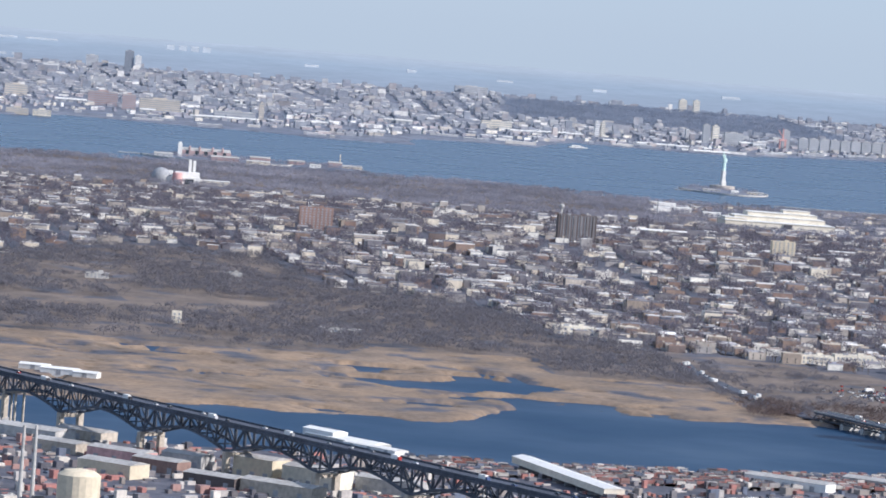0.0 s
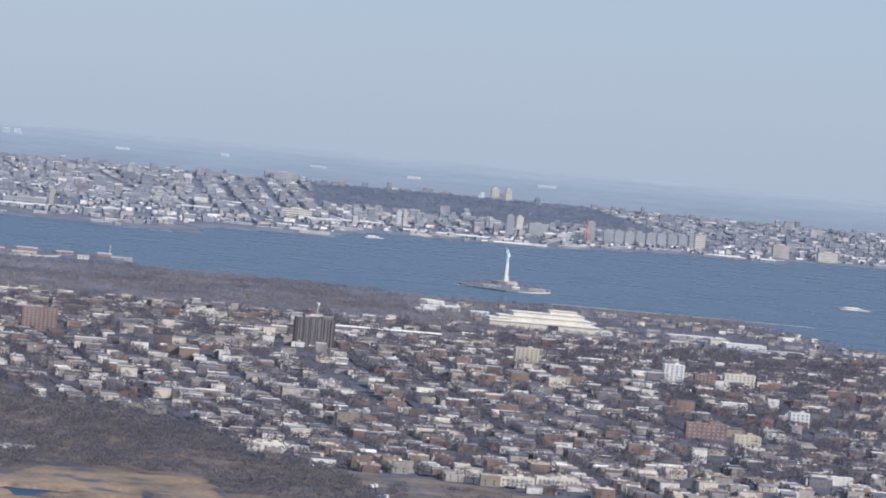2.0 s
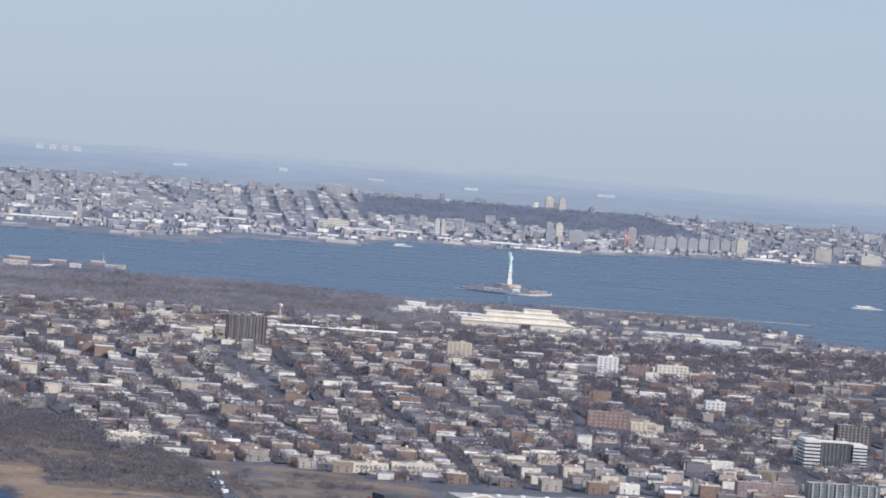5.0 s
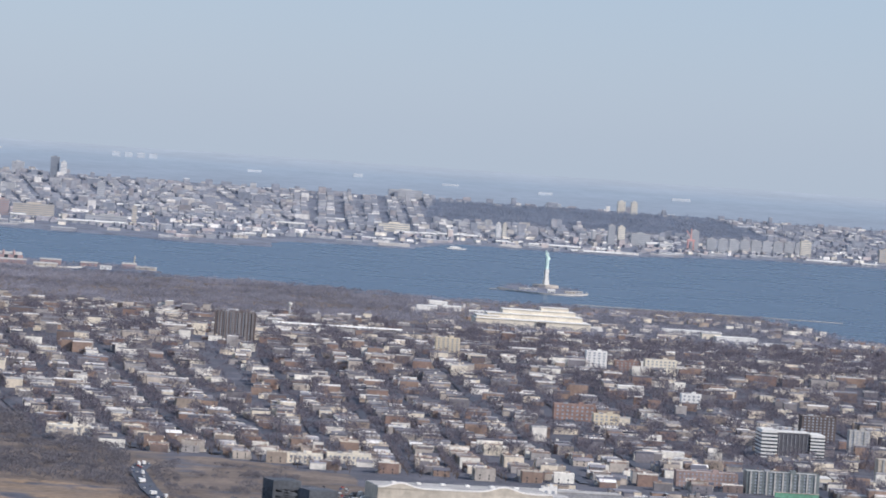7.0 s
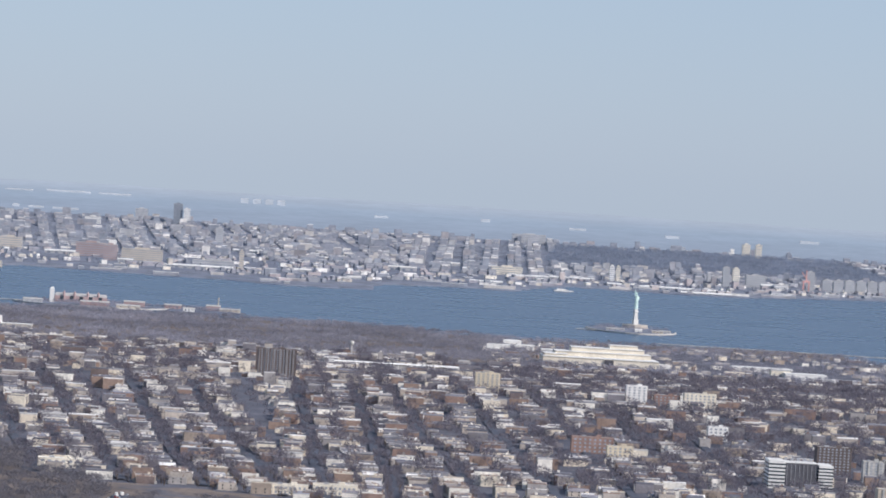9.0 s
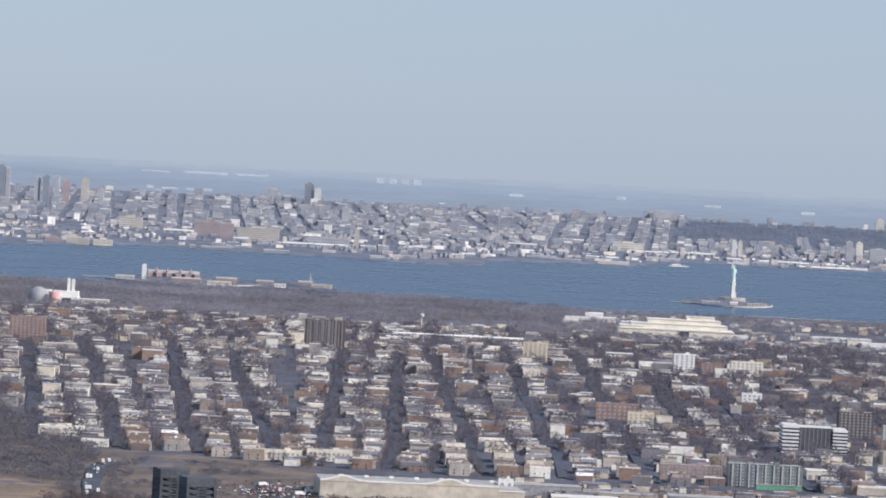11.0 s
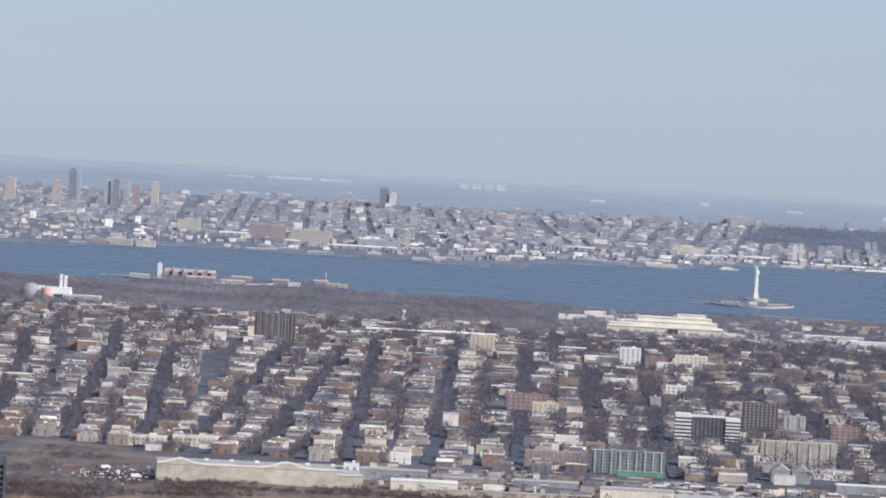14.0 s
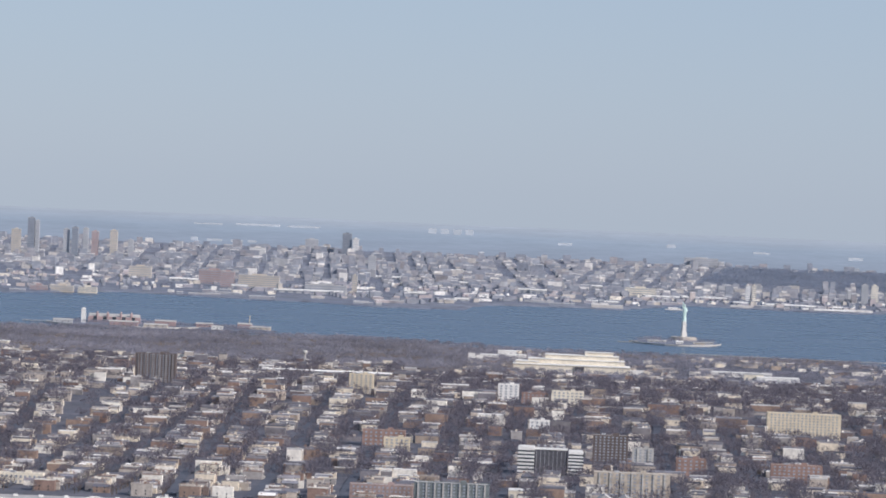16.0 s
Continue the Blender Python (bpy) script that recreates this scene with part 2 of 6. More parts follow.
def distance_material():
    """The far plain; its haze is painted as an emission that pales towards the horizon."""
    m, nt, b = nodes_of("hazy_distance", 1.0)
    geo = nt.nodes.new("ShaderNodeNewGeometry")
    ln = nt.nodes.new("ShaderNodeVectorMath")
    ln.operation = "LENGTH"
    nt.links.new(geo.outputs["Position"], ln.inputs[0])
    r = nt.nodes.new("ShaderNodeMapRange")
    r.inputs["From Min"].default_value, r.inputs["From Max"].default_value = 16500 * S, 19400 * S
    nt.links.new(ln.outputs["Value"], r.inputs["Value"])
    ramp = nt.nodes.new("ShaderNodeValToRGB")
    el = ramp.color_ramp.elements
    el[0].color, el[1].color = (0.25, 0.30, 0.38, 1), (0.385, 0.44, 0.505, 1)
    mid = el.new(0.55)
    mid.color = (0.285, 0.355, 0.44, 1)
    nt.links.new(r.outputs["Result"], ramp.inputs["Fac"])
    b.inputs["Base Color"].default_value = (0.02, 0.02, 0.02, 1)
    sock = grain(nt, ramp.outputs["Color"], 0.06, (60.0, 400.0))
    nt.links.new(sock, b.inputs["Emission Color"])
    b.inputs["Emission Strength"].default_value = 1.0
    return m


def let_light_through(m, share=0.5):
    """Thin twigs pass part of the light on to their far side."""
    nt = m.node_tree
    b, out = nt.nodes["Principled BSDF"], nt.nodes["Material Output"]
    tr, mix = nt.nodes.new("ShaderNodeBsdfTranslucent"), nt.nodes.new("ShaderNodeMixShader")
    nt.links.new(b.inputs["Base Color"].links[0].from_socket, tr.inputs["Color"])
    mix.inputs["Fac"].default_value = share
    nt.links.new(b.outputs[0], mix.inputs[1])
    nt.links.new(tr.outputs[0], mix.inputs[2])
    nt.links.new(mix.outputs[0], out.inputs["Surface"])


for key in ("twig", "far_twig", "brush", "hill_twig", "park_twig", "far_city_twig"):
    let_light_through(M[key])
M["distance"] = distance_material()
M["river_water"], M["bay_water"] = water_material("river_water", 0.36, 0.52), water_material("bay_water", 0.25, 0.285)
M["ground"] = ground_material()


# ---- the lie of the land ----
RIVER_FAR = [(-4000, -6700), (-2600, -6300), (-1760, -6061), (-1651, -6090), (-1570, -6094), (-1505, -6053), (-1450, -6072), (-1374, -6065), (-1314, -6084), (-1285, -6040),
             (-1255, -5960), (-1215, -5880), (-1180, -5830), (-1155, -5870), (-1135, -5890), (-1087, -5900), (-1018, -5892), (-976, -5876), (-947, -5890), (-857, -5860),
             (-823, -5880), (-768, -5792), (-725, -5790), (-660, -5740), (-551, -5709), (-494, -5687), (-395, -5672), (-294, -5645), (-191, -5616), (200, -5500), (1500, -5100)]
RIVER_NEAR = [(-4000, -6900), (-2200, -6450), (-1751, -6330), (-1684, -6340), (-1642, -6362), (-1600, -6412), (-1545, -6410), (-1446, -6402), (-1390, -6396), (-1350, -6400),
              (-1264, -6398), (-1150, -6370), (-1056, -6340), (-959, -6300), (-880, -6270), (-300, -6240), (1500, -6150)]
BAY_NEAR = [(-4000, -1500), (-1863, -1180), (-1592, -880), (-1347, -830), (-1005, -760), (-658, -800), (-319, -1000), (0, -905), (105, -830), (300, -810),
            (345, -900), (300, -1500), (330, -1760), (424, -1829), (800, -1950), (2500, -2100)]
BAY_FAR = [(-5000, 1700), (-1720, 1560), (-1526, 1900), (-1463, 2040), (-1303, 1960), (-1146, 1860), (-905, 1820), (-760, 1640), (-530, 1700), (-495, 2240), (-326, 2380),
           (-110, 2400), (30, 2960), (108, 3150), (412, 3030), (600, 3040), (783, 3330), (1105, 3640), (1350, 3600), (1470, 3560), (1560, 3950), (1696, 4071), (2500, 4250), (6000, 4700)]
LAND_Y = [-9000, -5700, -5000, -4400, -3500, -3000, -2400, -1900, 3900, 4300, 5200, 6300, 7200, 8200, 9300, 10500]
LAND_Z = [2.5, 3, 6, 9, 27, 14, 4, 3, 3, 5, 14, 42, 56, 84, 118, 158]


def line(points, x):
    return np.interp(x, [p[0] for p in points], [p[1] for p in points])


def bay_near(x):
    # the cove turns back on itself: take its outer lip up to x = 320
    return np.interp(x, [-4000, -1863, -1592, -1347, -1005, -658, -319, 0, 105, 300, 345, 380, 424, 800, 2500],
                     [-1500, -1180, -880, -830, -760, -800, -1000, -905, -830, -810, -1000, -1700, -1829, -1950, -2100])


def land(x, y):
    """Height of dry land."""
    d = np.hypot(np.asarray(x) + OX, np.asarray(y) + OY)
    z = np.interp(y, LAND_Y, LAND_Z)
    far = np.interp(d, [16400, 17300, 18300, 19400], [0, 84, 120, 155])
    return np.maximum(z * (d < 16700) + np.interp(np.minimum(y, 7200), LAND_Y, LAND_Z) * (d >= 16700), far)


def hills(x, y, size, seed):
    """A cheap smooth noise for arrays, -1 to 1."""
    r = np.random.RandomState(seed)
    out = 0
    for k in range(6):
        a, ph = r.rand() * 6.283, r.rand() * 6.283
        w = 6.283 / (size * (0.5 + r.rand() * 1.3))
        out = out + np.sin((x * np.cos(a) + y * np.sin(a)) * w + ph + 1.3 * np.sin((x * np.sin(a) - y * np.cos(a)) * w * 0.7 + ph * 2))
    return out / 3.2


def city_front(x):
    return np.interp(x, [-2600, -1790, -1670, -1500, -1335, -1285, -1190, -1105, -1090, -1020, -870, -800, 1200], [-4700, -4646, -4370, -4080, -4180, -4550, -4655, -4850, -5110, -5165, -5220, -5290, -5260])


def in_marsh(x, y):
    return (y > line(RIVER_FAR, x)) & (y < np.minimum(city_front(x) - 60, np.interp(x, [-2400, -1775, -1709, -1560, -1451, -1350, -1307, -1150, -1145, -1067, -1001, -985, -700], [-5300, -5358, -5432, -5474, -5505, -5480, -5365, -5380, -5550, -5565, -5597, -5790, -5790])))


def mesh_of(name, verts, faces, mats, face_mat=None, smooth=False):
    """A mesh from arrays; faces is an (n, 3) or (n, 4) array or a list of such arrays."""
    me = bpy.data.meshes.new(name)
    groups = faces if isinstance(faces, list) else [faces]
    groups = [g for g in groups if len(g)]
    me.vertices.add(len(verts))
    me.vertices.foreach_set("co", np.asarray(verts, np.float32).ravel())
    loops = np.concatenate([np.asarray(g, np.int32).ravel() for g in groups])
    sizes = np.concatenate([np.full(len(g), g.shape[1], np.int32) for g in groups])
    me.loops.add(len(loops))
    me.loops.foreach_set("vertex_index", loops)
    me.polygons.add(len(sizes))
    me.polygons.foreach_set("loop_start", np.concatenate([[0], np.cumsum(sizes)[:-1]]).astype(np.int32))
    me.polygons.foreach_set("loop_total", sizes)
    for mt in mats:
        me.materials.append(mt)
    if face_mat is not None:
        me.polygons.foreach_set("material_index", np.asarray(face_mat, np.int32))
    me.polygons.foreach_set("use_smooth", np.full(len(sizes), smooth))
    me.update(calc_edges=True)
    me.validate()
    return me


def place(v):
    v = np.asarray(v, float)
    return (v + np.array([OX, OY, 0])) * S


def build_ground():
    """One sheet, laid out in rays and rings so that it is finest where it is nearest."""
    az = np.concatenate([np.arange(-180, -26, 7.0), np.arange(-26, 24, 0.11), np.arange(24, 180, 7.0)])
    rr = np.concatenate([[0.5, 600, 1200, 1800], np.arange(2200, 2700, 30), np.arange(2700, 4000, 9), np.arange(4000, 5200, 22), np.arange(5200, 8000, 70),
                         np.arange(8000, 9600, 36), np.arange(9600, 15000, 60), np.arange(15000, 16800, 110)])
    A, Rr = np.meshgrid(np.radians(az), rr, indexing="ij")
    X, Y = Rr * np.sin(A) - OX, Rr * np.cos(A) - OY
    Z = land(X, Y) + 0.8 * hills(X, Y, 160, 3)
    wob = 9 * hills(X, Y, 60, 5) + 4 * hills(X, Y, 22, 8)
    far, near = line(RIVER_FAR, X), line(RIVER_NEAR, X)
    d = np.minimum(far + wob - Y, Y - near - wob)
    d = np.maximum(d, np.minimum(Y - bay_near(X) - 2 * wob, line(BAY_FAR, X) - 2 * wob - Y))
    for ex, ey, rx, ry in ((-20, -110, 100, 200), (-1190, -470, 165, 165), (-960, -480, 98, 80)):
        d = np.minimum(d, 60 * (np.hypot((X - ex) / rx, (Y - ey) / ry) - 1))
    # creeks and pools in the reeds
    ms = in_marsh(X, Y)
    pool = hills(X * 0.55, Y * 1.25, 150, 11) + 0.5 * hills(X, Y, 60, 12)
    ridge = np.abs(hills(X * 0.6, Y, 260, 17))
    wet = (pool > 0.98) | (ridge < 0.014)
    for ex, ey, rx, ry in ((-1285, -5740, 75, 60), (-1225, -5690, 60, 110), (-1330, -5590, 40, 28), (-1200, -5850, 70, 50), (-1165, -5890, 70, 35), (-1525, -5580, 50, 26), (-1626, -5572, 28, 24)):
        wet |= np.hypot((X - ex) / rx, (Y - ey) / ry) + 0.35 * hills(X, Y * 0.6, 55, 13) < 0.95
    d = np.where(ms & wet, np.maximum(d, 6), d)
    shore = np.interp(d, [-14, 0, 10], [1, 0, -1])
    Z = np.where(shore > 0, np.minimum(Z, 0.15 + Z * shore), 4 * shore)
    zone = np.zeros(X.shape + (4,), np.float32)
    zone[..., 3] = 1
    soft = 0.5 * hills(X, Y, 120, 21) * 0.25
    zone[..., 0] = np.where(ms | ((d > -26) & (Y < -5000) & (Y > -6250)), 0.62, 0) + soft
    woods = ((Y > -2150) & (Y < bay_near(X) + 50) & (X < -300)) | ((Y < city_front(X)) & (Y > -5900) & (X < -780) & ~ms) | ((Y > -1150) & (Y < bay_near(X)))
    zone[..., 1] = np.where(woods, 0.62, 0) + soft
    # blue weight: far land and both islands get the haze-tinted ground colour
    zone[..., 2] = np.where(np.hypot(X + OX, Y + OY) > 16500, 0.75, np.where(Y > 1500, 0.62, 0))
    isle = (np.hypot((X + 20) / 110, (Y + 110) / 210) < 1) | (np.hypot((X + 1140) / 260, (Y + 470) / 175) < 1)
    zone[..., 1] = np.where(isle, 0, zone[..., 1])
    zone[..., 2] = np.where(isle, 0.75, zone[..., 2])
    bank = (Y > far) & (Y < -5420) & (X > -900) & (X < 600)
    beach = np.interp(d, [-150, -95, -45, -8], [0.0, 0.07, 0.17, 0.24])
    zone[..., 0] = np.where(bank, 0.42 + beach + 0.13 * hills(X * 0.6, Y * 2, 90, 23), zone[..., 0])
    zone[..., 1] = np.where(bank, 0.66 - 2.2 * beach + 0.14 * hills(X * 0.5, Y * 2, 70, 24), zone[..., 1])
    field = (np.hypot((X + 1460) / 90, (Y + 4960) / 120) < 1) | (np.hypot((X + 1620) / 110, (Y + 5070) / 110) < 1)
    zone[..., 0] = np.where(field, 0.58, zone[..., 0])
    n, k = X.shape
    idx = np.arange(n * k).reshape(n, k)
    a, b_, c, e = idx[:-1, :-1], idx[:-1, 1:], idx[1:, 1:], idx[1:, :-1]
    faces = np.stack([a.ravel(), b_.ravel(), c.ravel(), e.ravel()], 1)
    last = np.stack([idx[-1, :-1], idx[-1, 1:], idx[0, 1:], idx[0, :-1]], 1)
    faces = np.concatenate([faces, last])
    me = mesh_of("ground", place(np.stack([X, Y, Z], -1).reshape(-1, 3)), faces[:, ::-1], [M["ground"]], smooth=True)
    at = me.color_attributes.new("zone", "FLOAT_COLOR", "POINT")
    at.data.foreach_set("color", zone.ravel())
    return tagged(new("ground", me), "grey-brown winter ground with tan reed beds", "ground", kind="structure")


build_ground()


def build_distance():
    """The plain beyond the far ridge, rising to the horizon."""
    az = np.radians(np.arange(-40, 40.1, 0.5))
    rr = np.array([16680, 16900, 17300, 17800, 18300, 18900, 19430.0])
    A, Rr = np.meshgrid(az, rr, indexing="ij")
    X, Y = Rr * np.sin(A) - OX, Rr * np.cos(A) - OY
    Z = np.interp(Rr, [16680, 17300, 18300, 19400], [45, 84, 120, 155]) + 2.5 * hills(X, Y, 900, 61) * (Rr > 16900)
    n, k = X.shape
    i = np.arange(n * k).reshape(n, k)
    f = np.stack([i[:-1, :-1].ravel(), i[1:, :-1].ravel(), i[1:, 1:].ravel(), i[:-1, 1:].ravel()], 1)
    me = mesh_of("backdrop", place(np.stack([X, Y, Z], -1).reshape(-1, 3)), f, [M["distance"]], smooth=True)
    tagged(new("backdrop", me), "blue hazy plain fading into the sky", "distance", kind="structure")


build_distance()


def build_water(name, start, material, label):
    """Half a disc of water: the river on the near side of the town, the bay on its far side."""
    a = np.radians(np.arange(start, start + 181, 6))
    ring = np.stack([14500 * np.sin(a) - OX, 14500 * np.cos(a) - 4000, 0 * a], 1)
    me = bpy.data.meshes.new(name)
    bm = bmesh.new()
    bm.faces.new([bm.verts.new(tuple(p)) for p in place(ring)[::-1]])
    bm.to_mesh(me)
    bm.free()
    me.materials.append(M[material])
    tagged(new(name, me), label, "water", kind="structure")


build_water("water_river", 90, "river_water", "dark blue ruffled river water")
build_water("water_bay", -90, "bay_water", "hazy blue open bay water")


# ---- mesh helpers ----
class Geo:
    """Collects boxes and prisms in real metres round a local origin."""

    def __init__(self):
        self.v, self.q, self.t = [], [], []

    def _add(self, v, quads=(), tris=()):
        n = len(self.v)
        self.v += [tuple(p) for p in v]
        self.q += [tuple(i + n for i in f) for f in quads]
        self.t += [tuple(i + n for i in f) for f in tris]
        return self

    def box(self, x, y, z, w, d, h, turn=0.0, bottom=True, taper=1.0):
        c, s = math.cos(turn), math.sin(turn)
        v = []
        for zz, k in ((z, 1.0), (z + h, taper)):
            for dx, dy in ((-w / 2, -d / 2), (w / 2, -d / 2), (w / 2, d / 2), (-w / 2, d / 2)):
                v.append((x + k * (dx * c - dy * s), y + k * (dx * s + dy * c), zz))
        q = [(0, 1, 5, 4), (1, 2, 6, 5), (2, 3, 7, 6), (3, 0, 4, 7), (4, 5, 6, 7)] + ([(3, 2, 1, 0)] if bottom else [])
        return self._add(v, q)

    def beam(self, a, b, r):
        """A square bar from a to b."""
        a, b = Vector(a), Vector(b)
        ax = (b - a).normalized()
        u = ax.cross(Vector((0, 0, 1))) if abs(ax.z) < 0.95 else ax.cross(Vector((1, 0, 0)))
        u = u.normalized() * r
        w = ax.cross(u).normalized() * r
        v = [p + i * u + j * w for p in (a, b) for i, j in ((-1, -1), (1, -1), (1, 1), (-1, 1))]
        return self._add(v, [(0, 1, 5, 4), (1, 2, 6, 5), (2, 3, 7, 6), (3, 0, 4, 7), (4, 5, 6, 7), (3, 2, 1, 0)])

    def lathe(self, x, y, profile, n=10, turn=0.0, squash=1.0):
        """A turned body: profile is a list of (radius, height)."""
        v, q = [], []
        for r, z in profile:
            for i in range(n):
                a = turn + 2 * math.pi * i / n
                v.append((x + r * math.cos(a), y + squash * r * math.sin(a), z))
        for k in range(len(profile) - 1):
            for i in range(n):
                j = (i + 1) % n
                q.append((k * n + i, k * n + j, (k + 1) * n + j, (k + 1) * n + i))
        t = []
        top = (len(profile) - 1) * n
        v.append((x, y, profile[-1][1]))
        for i in range(n):
            t.append((top + i, top + (i + 1) % n, len(v) - 1))
        return self._add(v, q, t)

    def gable(self, x, y, z, w, d, rise, turn=0.0, along_x=True):
        """A pitched roof whose ridge runs along x (or y)."""
        c, s = math.cos(turn), math.sin(turn)
        if along_x:
            p = [(-w / 2, -d / 2, 0), (w / 2, -d / 2, 0), (w / 2, d / 2, 0), (-w / 2, d / 2, 0), (-w / 2, 0, rise), (w / 2, 0, rise)]
            q, t = [(0, 1, 5, 4), (2, 3, 4, 5), (3, 2, 1, 0)], [(1, 2, 5), (3, 0, 4)]
        else:
            p = [(-w / 2, -d / 2, 0), (w / 2, -d / 2, 0), (w / 2, d / 2, 0), (-w / 2, d / 2, 0), (0, -d / 2, rise), (0, d / 2, rise)]
            q, t = [(1, 2, 5, 4), (3, 0, 4, 5), (3, 2, 1, 0)], [(0, 1, 4), (2, 3, 5)]
        return self._add([(x + a * c - b * s, y + a * s + b * c, z + e) for a, b, e in p], q, t)

    def mesh(self, name, material, smooth=False):
        v = np.array(self.v) * S
        return mesh_of(name, v, [np.array(self.q, np.int32).reshape(-1, 4), np.array(self.t, np.int32).reshape(-1, 3)], [material], smooth=smooth)


def thing(name, x, y, z=None, turn=0.0, label="", category="", group="", kind=""):
    """An empty at the base of a thing; turn in degrees, seen from above, anticlockwise."""
    ob = new(name)
    z = float(land(x, y)) if z is None else z
    p = place((x, y, z))
    ob.matrix_world = pose(p[0], p[1], p[2], 0, 0, turn)
    ob.empty_display_size = 2
    return tagged(ob, label, category, group, kind)


def part(name, geo, material, parent, label="", smooth=False):
    ob = new(name, geo.mesh(name, material, smooth))
    ob.parent = parent
    return tagged(ob, label)


def window_grid(parent, w, h, y, floors, bays, wide, tall, z0, storey, name="window", frame_mat="far_glass", x0=0.0):
    """Single panes, one object each on one mesh, set 6 cm proud of a wall that faces -y."""
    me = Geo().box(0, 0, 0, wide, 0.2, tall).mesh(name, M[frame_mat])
    for f in range(floors):
        for b in range(bays):
            ob = new(name, me)
            ob.parent = parent
            ob.location = ((x0 - w / 2 + w * (b + 0.5) / bays) * S, (y - 0.06) * S, (z0 + f * storey) * S)


def band_rows(parent, w, d, floors, storey, z0, tall, material="glass"):
    """Ribbon windows, a ring a storey."""
    me = Geo().box(0, 0, 0, w + 0.3, d + 0.3, tall).mesh("window_band", M[material])
    for f in range(floors):
        ob = new("window_band", me)
        ob.parent = parent
        ob.location = (0, 0, (z0 + f * storey) * S)


# ---- the big blocks of the town ----
def slab_block(x, y, w, d, h, wall, label, turn=0.0, roof="felt", floors=None, bays=None, category="building", name="apartment_block", pilasters=0, plant=True, bands=False):
    t = thing(name, x, y, None, turn, label, category)
    part("wall", Geo().box(0, 0, -4, w, d, h + 4), M[wall], t)
    g = Geo().box(0, 0, h, w - 0.8, d - 0.8, 0.4)
    roof_ob = part("roof", g, M[roof], t)
    g = Geo()
    for sx, sy, ww, dd in ((0, -d / 2 + 0.2, w, 0.4), (0, d / 2 - 0.2, w, 0.4), (-w / 2 + 0.2, 0, 0.4, d - 0.8), (w / 2 - 0.2, 0, 0.4, d - 0.8)):
        g.box(sx, sy, h, ww, dd, 1.1)
    part("parapet", g, M[wall], t)
    if plant:
        part("stair_head", Geo().box(w * 0.15, 0, h + 0.4, min(6, w * 0.2), min(5, d * 0.4), 3), M[wall], roof_ob)
        part("roof_unit", Geo().box(-w * 0.2, d * 0.1, h + 0.4, min(5, w * 0.15), min(4, d * 0.3), 1.8), M["grey"], roof_ob)
    fl = floors or max(2, int(h / 3.2))
    if bands:
        band_rows(t, w, d, fl, h / fl, 1.0, h / fl * 0.5)
    else:
        bb = bays or max(3, int(w / 6))
        window_grid(t, w * 0.94, h, -d / 2, fl, bb, w / bb * 0.42, h / fl * 0.5, 1.1, h / fl)
    for i in range(pilasters):
        part("pilaster", Geo().box(-w / 2 + w * (i + 0.5) / pilasters, -d / 2 - 0.4, 0, 1.5, 0.8, h + 1), M["stripe" if wall == "brown" else "concrete"], t)
    return t


def shed(x, y, w, d, h, label, wall="cream", roof="lightfelt", turn=0.0, rise=2.0, name="warehouse", along_x=True, doors=3, category="warehouse"):
    t = thing(name, x, y, None, turn, label, category)
    part("wall", Geo().box(0, 0, -3, w, d, h + 3), M[wall], t)
    if rise:
        part("roof", Geo().gable(0, 0, h, w + 0.8, d + 0.8, rise, 0, along_x), M[roof], t)
    else:
        part("roof", Geo().box(0, 0, h, w + 0.6, d + 0.6, 0.7), M[roof], t)
    for i in range(doors):
        part("loading_door", Geo().box(-w / 2 + w * (i + 0.5) / doors, -d / 2 - 0.05, 0, 4, 0.3, 4.5), M["grey"], t)
    return t


slab_block(-827, -3410, 57, 20, 40, "brown", "tall dark brown brick apartment slab with pale vertical stripes", floors=14, bays=12, pilasters=6, name="apartment_tower", category="tower block")
slab_block(-532, -3490, 34, 16, 25, "yellow", "pale yellow brick apartment block with a flat roof", floors=8)
slab_block(-458, -4385, 50, 18, 18, "brick", "long red brick school block with a pale cornice", floors=4, name="school", category="school")
slab_block(-437, -4518, 30, 16, 18, "yellow", "yellow rendered block beside the red school", floors=5)
slab_block(-193, -4540, 40, 22, 33, "brown", "dark brown tall apartment block in shadow", floors=10, bays=8)
slab_block(-157, -4610, 24, 14, 24, "concrete", "grey apartment block with two pale stair towers", floors=8, pilasters=2)
slab_block(-105, -4685, 33, 16, 20, "brick", "orange-red brick block with a flat roof", floors=5)
slab_block(-352, -5235, 73, 22, 22, "slate", "dark glazed apartment block with pale piers over green netting", floors=7, bays=14, pilasters=9)
slab_block(-174, -5010, 78, 20, 24, "tan", "tan brick apartment block with bay fronts", floors=7, bays=12, pilasters=7)
slab_block(-327, -3530, 29, 18, 22, "white", "white apartment block with brown end walls", floors=6)
slab_block(-290, -3585, 36, 16, 15, "brick", "low red brick hall beside a cream block", floors=4)
slab_block(-245, -3590, 44, 18, 20, "cream", "cream institutional block with stepped wings", floors=5)
slab_block(-278, -4110, 25, 16, 17, "white", "white house block among bare trees", floors=4)
slab_block(55, -3990, 93, 22, 31, "yellow", "long buff brick apartment block with many bays", floors=9, bays=18)
slab_block(8, -4745, 56, 18, 22, "brick", "dark red brick apartment block", floors=6, bays=10)
slab_block(-1228, -3600, 48, 18, 32, "brick", "pink-red brick apartment tower", floors=9, bays=8)
slab_block(-422, -5200, 62, 18, 15, "rose", "long rose brick apartment range with pale window bays", floors=4, bays=14)
slab_block(-826, -5206, 40, 16, 9, "cream", "cream two-storey shop row facing the grass", floors=2, bays=8, name="shop_row", category="shop")
